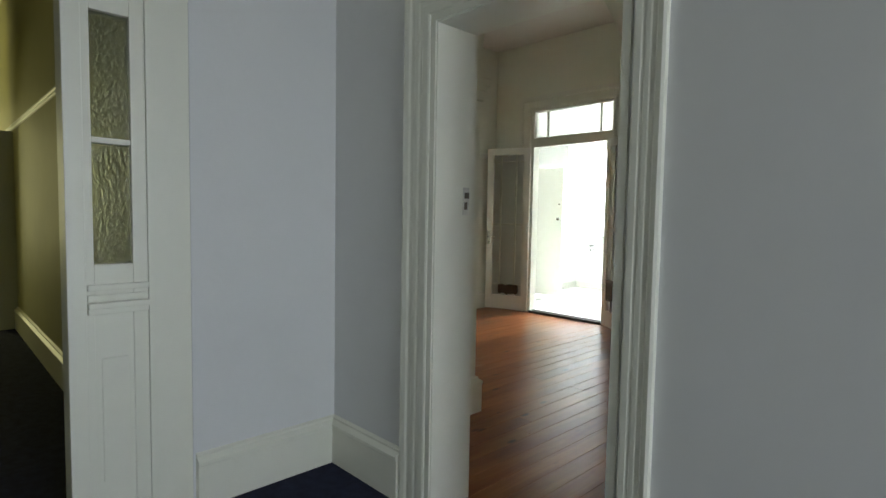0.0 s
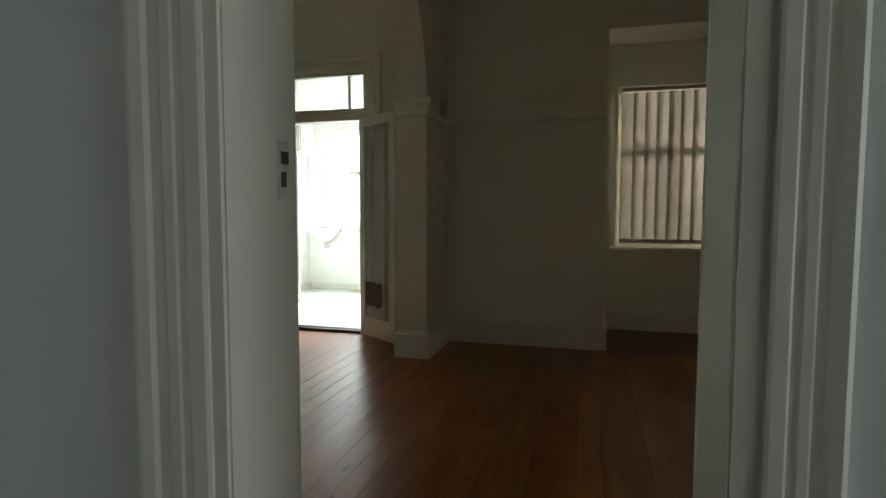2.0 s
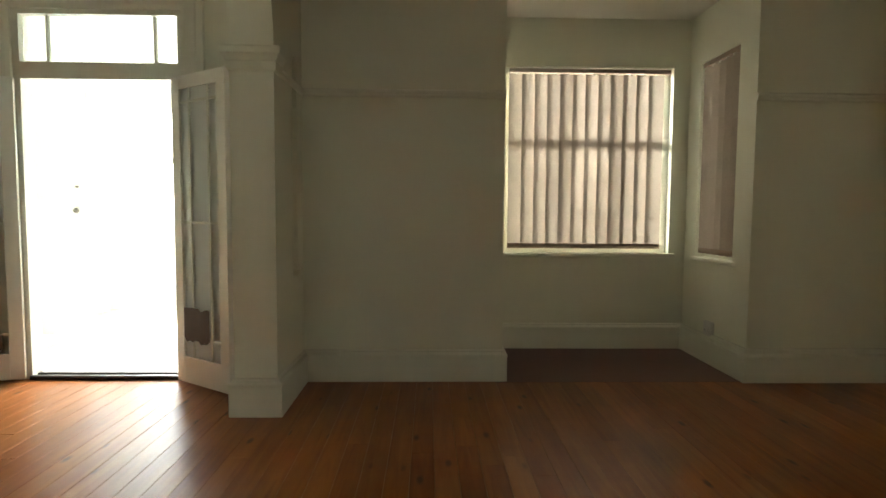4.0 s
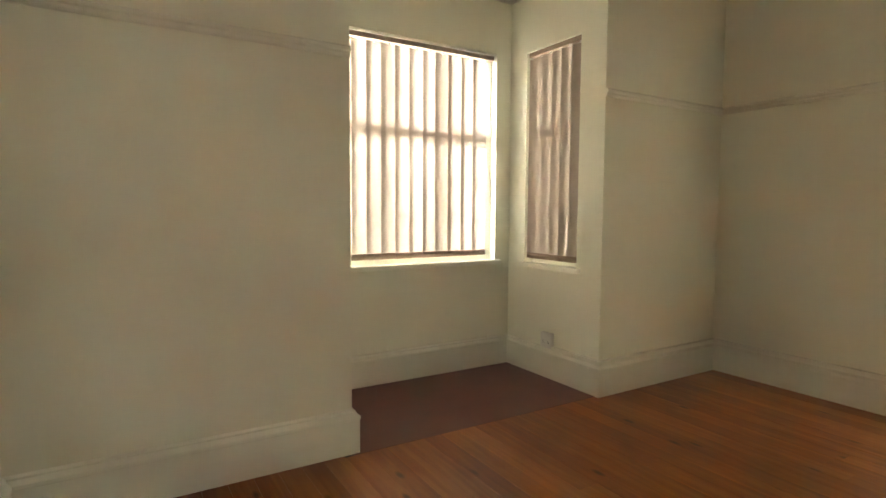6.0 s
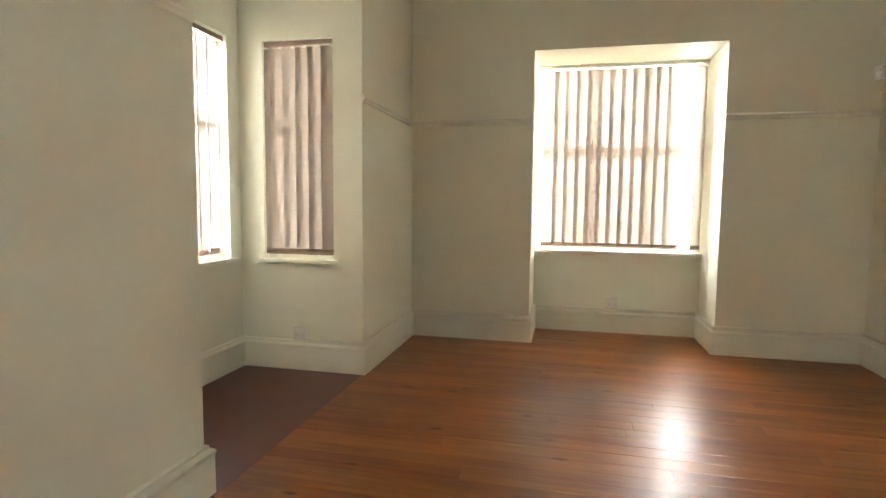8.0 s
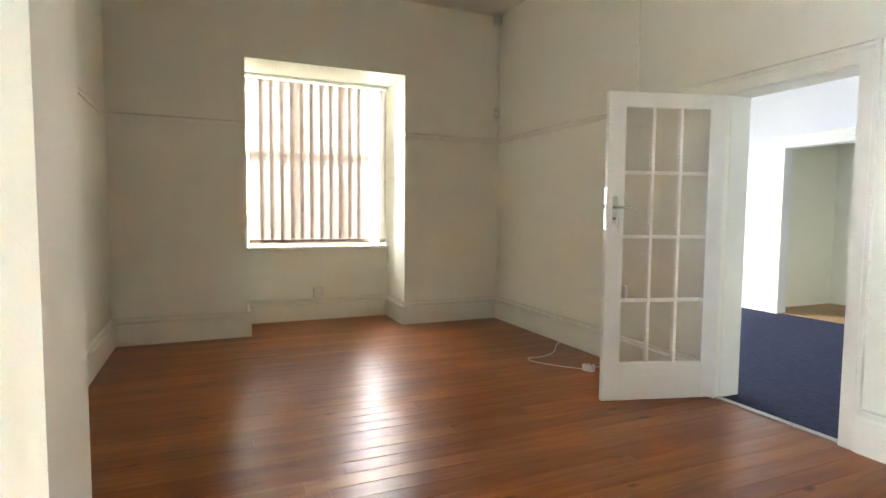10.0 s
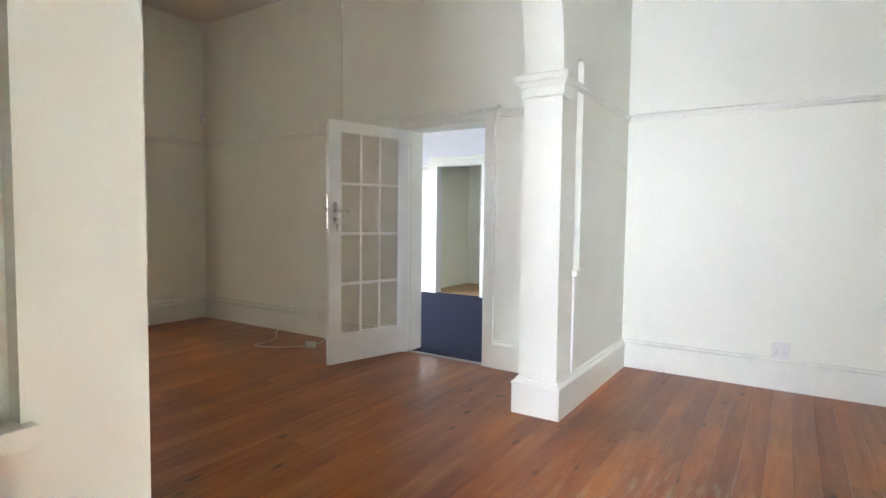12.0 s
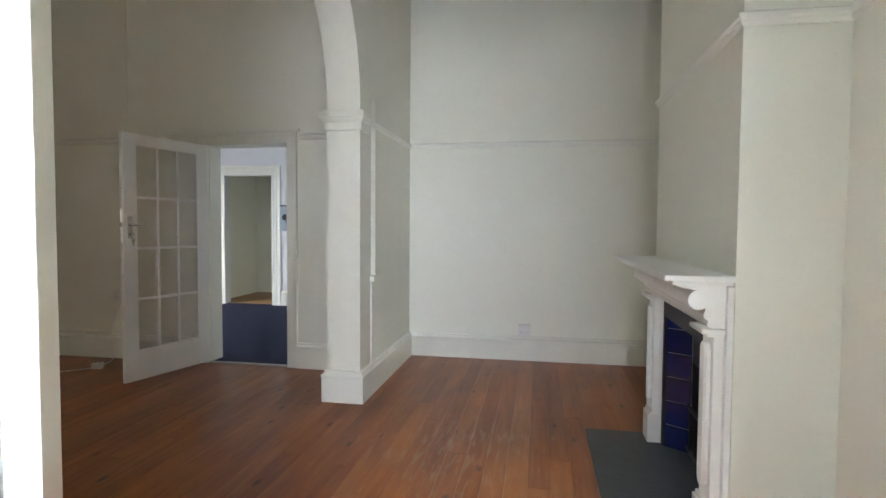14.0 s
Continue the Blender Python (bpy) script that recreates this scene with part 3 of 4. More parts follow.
# ---------------------------------------------------------------- french doors
structure("french_casing", casing(bmesh.new(), FL, FR, 2.72, FY, -1, [(0, 0), (0, 0.02), (0.03, 0.028), (0.10, 0.028), (0.12, 0.04), (0.165, 0.04), (0.165, 0)]), TRIM, "cream painted architrave of the french doors", "architrave")
structure("french_frame", blocks((FL, FL + 0.05, FY + 0.001, FY + 0.12, 0, 2.72), (FR - 0.035, FR, FY + 0.001, FY + 0.12, 0, 2.72), (FL + 0.05, FR - 0.035, FY + 0.001, FY + 0.12, 2.225, 2.345), (FL + 0.05, FR - 0.035, FY + 0.001, FY + 0.12, 2.685, 2.72)), TRIM, "cream painted frame with a fanlight over the doors", "door frame")
fan = tagged(new("window_fanlight"), "three-paned fanlight over the french doors", "window", "", "structure")
fx = [FL + 0.05, FL + 0.235, FR - 0.21, FR - 0.035]
for a, b in zip(fx, fx[1:]):
    part("pane", box(bmesh.new(), a, b, FY + 0.05, FY + 0.054, 2.345, 2.685), FROST, fan).visible_shadow = False
for a in fx[1:-1]:
    part("glazing_bar", box(bmesh.new(), a - 0.009, a + 0.009, FY + 0.03, FY + 0.075, 2.345, 2.685), TRIM, fan)
sill = tagged(new("door_sill_french"), "dark grooved metal sill of the french doors", "threshold", "", "structure")
for k in range(4):
    part("sill_strip", box(bmesh.new(), FL + 0.05, FR - 0.035, FY - 0.03 + 0.042 * k, FY + 0.008 + 0.042 * k, -0.008, 0.030 - 0.012 * (k % 2), 0.003), THRESH if k % 2 == 0 else PLASTIC, sill)

FWD, FHT = 0.61, 2.205
bars_x, bars_z = [0.195, 0.41], [0.335, 1.17, 2.02]
french_l = glazed_leaf("french_door", (FL + 0.03, FY - 0.045, 0.016), 180 + 19, FWD, FHT, 0.04, bars_x, bars_z, (0.09, 0.09, 0.19, 0.09), FROST, "cream french door leaf with margin panes, folded back open", 0.018)
lever(french_l, FWD - 0.045, 0.0, 1.0, 1, -1)
french_r = glazed_leaf("french_door", (FR - 0.03, FY - 0.045, 0.016), -34, FWD, FHT, 0.04, bars_x, bars_z, (0.09, 0.09, 0.19, 0.09), FROST, "cream french door leaf with a taped pane, folded back open", 0.018)


def tape_patch(parent, x0, x1, z0, z1, y, seed):
    """A ragged brown patch stuck over the glass."""
    rng = random.Random(seed)
    bm = bmesh.new()
    n = 9
    top = [(x0 + (x1 - x0) * k / n, z1 + rng.uniform(-0.012, 0.012)) for k in range(n + 1)]
    low = [(x0 + (x1 - x0) * k / n, z0 + rng.uniform(-0.03, 0.012)) for k in range(n + 1)]
    for dy in (0.0, 0.002):
        rows = [[bm.verts.new((x, y + dy, z)) for x, z in row] for row in (top, low)]
        for k in range(n):
            bm.faces.new((rows[0][k], rows[0][k + 1], rows[1][k + 1], rows[1][k]))
    part("tape_patch", bm, TAPE, parent, "torn brown tape over the pane")


tape_patch(french_l, 0.13, 0.42, 0.22, 0.345, 0.001, 3)
tape_patch(french_l, 0.13, 0.42, 0.22, 0.345, -0.043, 3)
tape_patch(french_r, 0.10, 0.40, 0.33, 0.55, 0.001, 5)
tape_patch(french_r, 0.10, 0.40, 0.33, 0.55, -0.043, 5)


# ---------------------------------------------------------------- windows
def window(name, origin, turn, w, z0, z1, bars, mid, label, glass_mat=GLASS, depth=0.06):
    """A painted timber window in a plane along its own x, from 0 to w; bars: lines of thin glazing bars (vertical, horizontal)."""
    win = tagged(new(name), label, "window", "", "structure")
    win.matrix_world = pose(*origin, 0, 0, turn)
    f = 0.06
    part("window_frame", blocks((0, f, 0, depth, z0, z1), (w - f, w, 0, depth, z0, z1), (f, w - f, 0, depth, z0, z0 + f), (f, w - f, 0, depth, z1 - f, z1), (f, w - f, 0, depth, mid - 0.035, mid + 0.035)), TRIM, win)
    for v in bars[0]:
        for a, b in ((z0 + f, mid - 0.035), (mid + 0.035, z1 - f)):
            part("mullion", box(bmesh.new(), v - 0.02, v + 0.02, 0.006, depth - 0.006, a, b), TRIM, win)
    cols = [f, *bars[0], w - f]
    for u in bars[1]:
        for a, b in zip(cols, cols[1:]):
            part("glazing_bar", box(bmesh.new(), a + 0.02 * (a > f), b - 0.02 * (b < w - f), 0.014, depth - 0.014, u - 0.009, u + 0.009), TRIM, win)
    rows = [(z0 + f, mid - 0.035), (mid + 0.035, z1 - f)]
    for a, b in zip(cols, cols[1:]):
        for c, d in rows:
            part("pane", box(bmesh.new(), a, b, depth / 2 - 0.002, depth / 2 + 0.002, c, d), glass_mat, win).visible_shadow = False
    return win


def sill_board(name, x0, x1, y0, y1, z, label):
    return structure(name, box(bmesh.new(), x0, x1, y0, y1, z - 0.03, z + 0.004, 0.006), TRIM, label, "window sill")


window("window_bay", (0.16, BY + 0.075, 0), 0, 1.56, 0.90, 2.62, ([0.55, 1.01], [1.28, 1.58, 2.22]), 1.92, "cream timber window with cottage panes behind a blind")
window("window_bay_side", (B1 + 0.08, 4.91, 0), -90, 0.60, 0.89, 2.60, ([], [1.28, 1.58, 2.22]), 1.92, "narrow timber side window behind a blind")
window("window_east", (RX + 0.045, R1, 0), -90, R1 - R0, 0.86, 2.795, ([0.60, 1.12], [1.22, 1.55, 2.26, 2.6]), 1.94, "wide timber window with sash bars behind a half-open blind")
window("window_bath", (-4.42, BYN + 0.06, 0), 0, 1.57, 1.06, 2.60, ([0.50, 1.05], []), 1.92, "white steel bathroom window with obscured panes", FROST)
sill_board("sill_bay", 0.10, 1.76, BY - 0.05, BY + 0.128, 0.90, "cream painted window sill of the bay")
structure("sill_bay_side", box(bmesh.new(), B1 - 0.03, B1 + 0.128, 4.27, 4.95, 0.86, 0.894, 0.006), TRIM, "cream painted narrow window sill", "window sill")
structure("sill_east", box(bmesh.new(), RX - 0.06, RX + 0.098, R0 + 0.002, R1 - 0.002, 0.83, 0.872, 0.008), TRIM, "cream painted deep window sill", "window sill")
structure("sill_bath", box(bmesh.new(), -4.46, -2.82, BYN - 0.04, BYN + 0.058, 1.03, 1.064, 0.006), CHINA, "white bathroom window sill", "window sill")


def slat_mesh(w, z0, z1):
    """One vertical slat of cloth, slightly bowed."""
    bm = bmesh.new()
    n = 4
    rows = [[bm.verts.new((w * (k / n - 0.5), 0.006 * (1 - (2 * k / n - 1) ** 2), z)) for k in range(n + 1)] for z in (z0, z1)]
    for k in range(n):
        bm.faces.new((rows[1][k], rows[1][k + 1], rows[0][k + 1], rows[0][k]))
    return mesh_of("slat", bm, CLOTH, True)


def hem_mesh(w, z0):
    bm = bmesh.new()
    n = 4
    rows = [[bm.verts.new((w * (k / n - 0.5), 0.006 * (1 - (2 * k / n - 1) ** 2) + dy, z0 + dz)) for k in range(n + 1)] for dy, dz in ((-0.0025, 0.0), (-0.0025, 0.045), (0.0025, 0.045), (0.0025, 0.0))]
    for a in range(4):
        for k in range(n):
            bm.faces.new((rows[a][k], rows[a][k + 1], rows[(a + 1) % 4][k + 1], rows[(a + 1) % 4][k]))
    bmesh.ops.recalc_face_normals(bm, faces=bm.faces)
    return mesh_of("hem", bm, HEM, True)


def vertical_blind(origin, turn, slats, z0, z1, length, label, tilt, seed, wide=0.160):
    """A blind of cloth slats on a head rail; slats: places along the rail, with a turn of their own added to the tilt."""
    rng = random.Random(seed)
    blind = thing("vertical_blind", origin, label, "blind", turn, "vertical blinds in the windows")
    part("head_rail", box(bmesh.new(), 0, length, -0.022, 0.022, z1 + 0.012, z1 + 0.048, 0.004), HEM if seed < 3 else TRIM, blind, "slim head rail")
    sm, hm = slat_mesh(wide, z0, z1), hem_mesh(wide, z0)
    clip = mesh_of("clip", box(bmesh.new(), -0.012, 0.012, -0.004, 0.004, z1 - 0.004, z1 + 0.014), PLASTIC)
    for x, more in slats:
        slat = new("slat", sm)
        slat.parent = blind
        slat.matrix_local = pose(x, 0, 0, 0, 0, tilt + more + rng.uniform(-4, 4))
        for me in (hm, clip):
            ob = new(me.name, me)
            ob.parent = slat
    return blind


vertical_blind((0.20, BY + 0.035, 0), 0, [(0.075 + 0.118 * k, 0) for k in range(12)], 0.945, 2.555, 1.50, "closed beige striped vertical blind in the bay window", 12, 1)
vertical_blind((B1 + 0.035, 4.90, 0), -90, [(0.02 + 0.108 * k, 0) for k in range(6)], 0.93, 2.55, 0.58, "closed brown vertical blind in the narrow side window", 16, 2)
vertical_blind((RX - 0.03, R1 - 0.01, 0), -90, [(0.135 + 0.111 * k, 0) for k in range(12)] + [(1.60, 30)], 0.905, 2.742, 1.66, "beige vertical blind drawn partly aside, daylight beside it", 12, 3)

# ---------------------------------------------------------------- fireplace
def mantelpiece():
    """White painted timber surround: two legs with plinths and caps, a scrolled frieze and a moulded shelf."""
    m = thing("mantelpiece", (CX, 0, 0), "white painted timber mantelpiece with scrolled brackets", "mantelpiece")
    for y0, y1 in ((1.075, 1.24), (2.22, 2.40)):
        part("backboard", box(bmesh.new(), 0.002, 0.026, y0, y1, 0.012, 1.10, 0.003), DOORPAINT, m)
    for y0, y1 in ((1.11, 1.235), (2.225, 2.37)):
        leg = part("leg", box(bmesh.new(), 0.026, 0.066, y0, y1, 0.20, 0.895, 0.004), DOORPAINT, m)
        # a raised fillet with a rounded head and foot on the front of the leg
        bm, mid, half = bmesh.new(), (y0 + y1) / 2, (y1 - y0) / 2 - 0.03
        rim = [(mid + half * math.cos(a), z + half * math.sin(a)) for z, a in [(0.82, math.pi * k / 10) for k in range(11)] + [(0.30, math.pi * (1 + k / 10)) for k in range(11)]]
        rings = [[bm.verts.new((x, mid + (y - mid) * f, z)) for y, z in rim] for x, f in ((0.064, 1.0), (0.080, 1.0), (0.088, 0.72))]
        for p, q in zip(rings, rings[1:]):
            for k in range(len(rim)):
                bm.faces.new((p[k], p[(k + 1) % len(rim)], q[(k + 1) % len(rim)], q[k]))
        bm.faces.new(rings[0][::-1]), bm.faces.new(rings[-1])
        bmesh.ops.recalc_face_normals(bm, faces=bm.faces)
        part("fillet", bm, DOORPAINT, leg)
        part("plinth", box(box(bmesh.new(), 0.026, 0.092, y0 - 0.008, y1 + 0.008, 0.012, 0.185, 0.004), 0.026, 0.080, y0 - 0.004, y1 + 0.004, 0.180, 0.202, 0.005), DOORPAINT, m)
        part("leg_cap", box(box(bmesh.new(), 0.026, 0.118, y0 - 0.018, y1 + 0.018, 0.908, 0.928, 0.006), 0.026, 0.095, y0 - 0.008, y1 + 0.008, 0.893, 0.910, 0.005), DOORPAINT, m)
    # scrolled frieze under the shelf, one moulding across the whole width
    bm = bmesh.new()
    prof = [(0.026, 0.929), (0.080, 0.929), (0.092, 0.940), (0.090, 0.960), (0.104, 0.968), (0.110, 0.984), (0.102, 1.000)]
    prof += [(0.128 + 0.040 * math.sin(a), 1.042 - 0.040 * math.cos(a)) for a in [math.pi * k / 9 for k in range(-2, 10)]]
    prof += [(0.150, 1.084), (0.178, 1.088), (0.205, 1.094), (0.215, 1.103), (0.026, 1.103)]
    sides = [[bm.verts.new((x, y, z)) for x, z in prof] for y in (1.11, 2.372)]
    for k in range(len(prof)):
        j = (k + 1) % len(prof)
        bm.faces.new((sides[0][k], sides[0][j], sides[1][j], sides[1][k]))
    bm.faces.new(sides[0]), bm.faces.new(sides[1][::-1])
    bmesh.ops.recalc_face_normals(bm, faces=bm.faces)
    part("frieze", bm, DOORPAINT, m)
    part("shelf", box(box(bmesh.new(), 0.002, 0.27, 0.965, 2.42, 1.120, 1.145, 0.008), 0.002, 0.235, 1.0, 2.395, 1.1035, 1.121, 0.005), DOORPAINT, m)
    return m


mantelpiece()
insert = thing("fire_grate", (CX, 0, 0), "black cast iron fireplace insert with cobalt tiled cheeks", "fireplace")
part("iron_frame", blocks((-0.01, 0.012, 1.245, 1.275, 0.0, 0.90), (-0.01, 0.012, 2.185, 2.215, 0.0, 0.90), (-0.01, 0.012, 1.275, 2.185, 0.80, 0.90)), IRON, insert)
for name, row in (("fireback", (-0.30, -0.28, 1.375, 2.085, 0.0, 0.90)), ("firebox_cheek", (-0.30, -0.128, 1.365, 1.375, 0.0, 0.9)), ("firebox_cheek", (-0.30, -0.128, 2.085, 2.095, 0.0, 0.9)), ("firebox_roof", (-0.30, -0.01, 1.25, 2.1, 0.9, 0.93))):
    part(name, blocks(row), IRON, insert)
for k in range(6):
    for side in (0, 1):
        t0 = box(bmesh.new(), -0.004, 0.004, -0.074, 0.074, -0.0715, 0.0715, 0.002)
        tile = part("tile", t0, BLUETILE, insert)
        y = 1.325 if side == 0 else 2.135
        tile.matrix_local = pose(-0.062, y, 0.075 + 0.146 * k, 0, 0, 56 if side == 0 else -56)
for k in range(6):
    part("fire_bar", rod(bmesh.new(), (-0.10, 1.45 + 0.108 * k, 0.06), (-0.10, 1.45 + 0.108 * k, 0.30), 0.008), IRON, insert)
part("bar_rail", rod(rod(bmesh.new(), (-0.10, 1.40, 0.30), (-0.10, 2.06, 0.30), 0.011), (-0.10, 1.40, 0.06), (-0.10, 2.06, 0.06), 0.011), IRON, insert)
part("hood", box(bmesh.new(), -0.26, -0.11, 1.40, 2.06, 0.55, 0.82, 0.03), IRON, insert, "cast iron smoke hood")
tagged(part("hearth", box(bmesh.new(), CX - 0.28, -3.354, 1.075, 2.36, -0.002, 0.012, 0.003), SLATE), "grey slate hearth slab set before the fireplace", "hearth", "", "structure")

# ---------------------------------------------------------------- small fixtures
def niche_sill(at, turn, low, label):
    """The small sill block under a pier's niche, and the thin strip that runs down from it."""
    b = thing("niche_sill", at, label, "sill", turn, "sills of the pier niches")
    part("block", box(bmesh.new(), -0.078, 0.078, -0.04, 0.034, -0.042, 0.0, 0.006), PAINT, b)
    if low:
        part("strip", box(bmesh.new(), 0.045, 0.068, 0.0, 0.014, 0.24 - at[2], -0.042, 0.003), PLASTIC, b)
    return b


niche_sill((XA, 0.53, 0.932), 90, True, "white painted sill block below the pier niche")
niche_sill((XA, 3.713, 0.862), 90, True, "white painted sill block below the pier niche")
niche_sill((XB, 3.90, 0.872), -90, False, "cream painted sill block below the pier niche")


def socket(at, turn, label):
    s = thing("wall_socket", at, label, "socket", turn, "white wall sockets")
    part("plate", box(bmesh.new(), -0.06, 0.06, 0, 0.034, -0.06, 0.06, 0.006), PLASTIC, s)
    for x in (-0.028, 0.028):
        part("rocker", box(bmesh.new(), x - 0.009, x + 0.009, 0.033, 0.038, 0.02, 0.042, 0.002), PLASTIC, s)
        for dx, dz in ((-0.008, -0.02), (0.008, -0.02), (0, -0.004)):
            part("hole", rod(bmesh.new(), (x + dx, 0.0335, dz), (x + dx, 0.0348, dz), 0.003, seg=8), DARK, s)
    return s


socket((-2.907, SY, 0.30), 0, "white double wall socket above the baseboard")
socket((RX, 2.04, 0.32), 90, "white double wall socket under the window")
socket((B1, 4.594, 0.30), 90, "white wall socket above the baseboard in the bay")
socket((1.02, 0.0, 0.62), 0, "small scuffed wall socket behind the open door")

sensor = thing("alarm_sensor", (3.17, 0.06, 2.46), "small white alarm sensor in the corner", "sensor", 45)
part("housing", box(bmesh.new(), -0.03, 0.03, -0.03, 0.02, -0.055, 0.055, 0.012), PLASTIC, sensor)
part("lens", box(bmesh.new(), -0.02, 0.02, 0.018, 0.024, -0.04, 0.01, 0.004), FROST, sensor)
speaker = thing("corner_siren", (3.16, 0.07, 3.54), "small grey fitting in the ceiling corner", "sensor", 45)
part("housing", box(bmesh.new(), -0.05, 0.05, -0.03, 0.03, -0.05, 0.06, 0.014), PLASTIC, speaker)
part("grille", box(bmesh.new(), -0.03, 0.03, 0.028, 0.033, -0.03, 0.02, 0.003), PLASTIC, speaker)
conduit = thing("conduit", (0.925, 0, 2.2), "cream painted conduit up the wall", "conduit")
part("pipe", box(bmesh.new(), -0.014, 0.014, 0.0, 0.016, 0.0, 1.395, 0.004), PAINT, conduit)
for z in (0.25, 0.8, 1.3):
    part("clip", box(bmesh.new(), -0.024, 0.024, 0.0, 0.019, z, z + 0.012, 0.002), PAINT, conduit)

GREYBOX = mat("grey_blue_plastic", (0.36, 0.42, 0.47), 0.45, grain=0.12, scale=20)
meter = thing("meter_box", (1.03, -3.6, 1.25), "pale grey-blue meter box on the hall wall", "meter box")
part("housing", box(bmesh.new(), -0.075, 0.075, 0, 0.075, -0.02, 0.38, 0.008), GREYBOX, meter)
# near-black slab stands in for the shadow at the top of the box
part("top_shade", box(bmesh.new(), -0.085, 0.085, 0, 0.092, 0.38, 0.398, 0.003), DARK, meter, "dark slab for the shade along the box top")
part("dial", rod(bmesh.new(), (0, 0.075, 0.20), (0, 0.082, 0.20), 0.05, seg=24), DARK, meter, "dark glass dial")
part("switch_knob", rod(bmesh.new(), (-0.05, 0.075, 0.13), (-0.05, 0.12, 0.13), 0.022), BRASS, meter, "dark switch knob")
part("supply_pipe", rod(bmesh.new(), (-0.03, 0.04, -1.01), (-0.03, 0.04, -0.018), 0.02), TRIM, meter, "white painted supply pipe", True)

# power lead and adapter on the boards
plug = thing("plug_adapter", (0.94, 0.40, 0), "white plug adapter lying on the floorboards", "adapter", 20)
part("body", box(bmesh.new(), -0.045, 0.045, -0.03, 0.03, 0.0, 0.055, 0.008), PLASTIC, plug)
for x in (-0.02, 0.02):
    part("hole", box(bmesh.new(), x - 0.006, x + 0.006, -0.012, 0.012, 0.0545, 0.0562), DARK, plug)


def cable(name, pts, r, material, label):
    cu = bpy.data.curves.new(name, "CURVE")
    cu.dimensions, cu.bevel_depth, cu.bevel_resolution = "3D", r, 3
    sp = cu.splines.new("NURBS")
    sp.points.add(len(pts) - 1)
    for p, q in zip(sp.points, pts):
        p.co = (*q, 1)
    sp.use_endpoint_u, sp.order_u, sp.resolution_u = True, 3, 8
    cu.materials.append(material)
    return tagged(new(name, cu), label, "cable")


cable("power_cable", [(0.98, 0.42, 0.008), (1.06, 0.50, 0.006), (1.22, 0.62, 0.006), (1.36, 0.70, 0.006), (1.45, 0.66, 0.006), (1.42, 0.52, 0.006), (1.52, 0.32, 0.006), (1.72, 0.18, 0.008), (1.80, 0.06, 0.02), (1.80, 0.036, 0.10)], 0.0045, PLASTIC, "white power cable curled on the floorboards")
cable("wall_cable", [(1.02, 0.02, 0.56), (1.03, 0.04, 0.45), (1.10, 0.035, 0.32), (1.08, 0.05, 0.24), (1.05, 0.06, 0.12), (1.0, 0.14, 0.012), (0.97, 0.30, 0.008), (0.95, 0.37, 0.03)], 0.0045, PLASTIC, "cream cable hanging from the wall socket")

# ---------------------------------------------------------------- bathroom
basin = thing("wash_basin", (-4.30, BYN, 0.80), "white china wash basin on the bathroom wall", "basin")
bm = bmesh.new()
rings = []
for r, z, dy in ((0.06, 0.0, -0.10), (0.15, 0.06, -0.17), (0.215, 0.15, -0.20), (0.235, 0.185, -0.205), (0.22, 0.19, -0.205), (0.17, 0.10, -0.19), (0.05, 0.06, -0.18)):
    rings.append([bm.verts.new((r * 1.12 * math.cos(a), min(-0.004, dy + r * 0.86 * math.sin(a)), z)) for a in [2 * math.pi * k / 24 for k in range(24)]])
for a, b in zip(rings, rings[1:]):
    for k in range(24):
        bm.faces.new((a[k], a[(k + 1) % 24], b[(k + 1) % 24], b[k]))
bm.faces.new(rings[0][::-1]), bm.faces.new(rings[-1])
part("bowl", bm, CHINA, basin, "", True)
part("back_ledge", box(bmesh.new(), -0.24, 0.24, -0.09, -0.002, 0.16, 0.205, 0.008), CHINA, basin)
for x in (-0.1, 0.1):
    t = rod(bmesh.new(), (x, -0.05, 0.205), (x, -0.05, 0.255), 0.012)
    rod(t, (x, -0.05, 0.24), (x, -0.13, 0.235), 0.009)
    tap = part("tap", t, CHROME, basin, "chrome tap", True)
part("trap", rod(rod(bmesh.new(), (0, -0.12, -0.10), (0, -0.12, 0.01), 0.022), (0, -0.12, -0.09), (0, -0.004, -0.09), 0.02), CHROME, basin, "chrome waste trap", True)
bdoor = thing("flush_door", (BX0 + 0.02, 5.36, 0.05), "white flush bathroom door standing open", "door", 10)
part("leaf", box(bmesh.new(), 0, 0.74, -0.02, 0.02, 0, 2.03, 0.003), DOORPAINT, bdoor)
part("knob", rod(rod(bmesh.new(), (0.68, -0.02, 1.22), (0.68, -0.06, 1.22), 0.012), (0.68, -0.05, 1.22), (0.68, -0.075, 1.22), 0.026, 0.02), BRASS, bdoor, "dark round knob", True)
part("keyhole_plate", box(bmesh.new(), 0.665, 0.695, -0.0225, -0.019, 1.44, 1.46), BRASS, bdoor)
cup = thing("wall_cupboard", (BX0, 5.75, 2.12), "white wall cupboard high in the bathroom", "cupboard")
part("body", box(bmesh.new(), 0.0, 0.62, 0, 0.35, 0, 0.42, 0.004), BATHPAINT, cup)
part("door", box(bmesh.new(), 0.622, 0.64, 0.01, 0.34, 0.01, 0.41, 0.003), DOORPAINT, cup)
part("handle", rod(bmesh.new(), (0.66, 0.05, 0.1), (0.66, 0.05, 0.2), 0.006), CHROME, cup)
structure("baseboard_bath", blocks((BX0, BX1, BYN - 0.018, BYN, 0, 0.10), (BX0, BX0 + 0.018, FY + 0.2, BYN - 0.018, 0, 0.10)), TILEWHITE, "white tiled skirting of the bathroom", "baseboard")

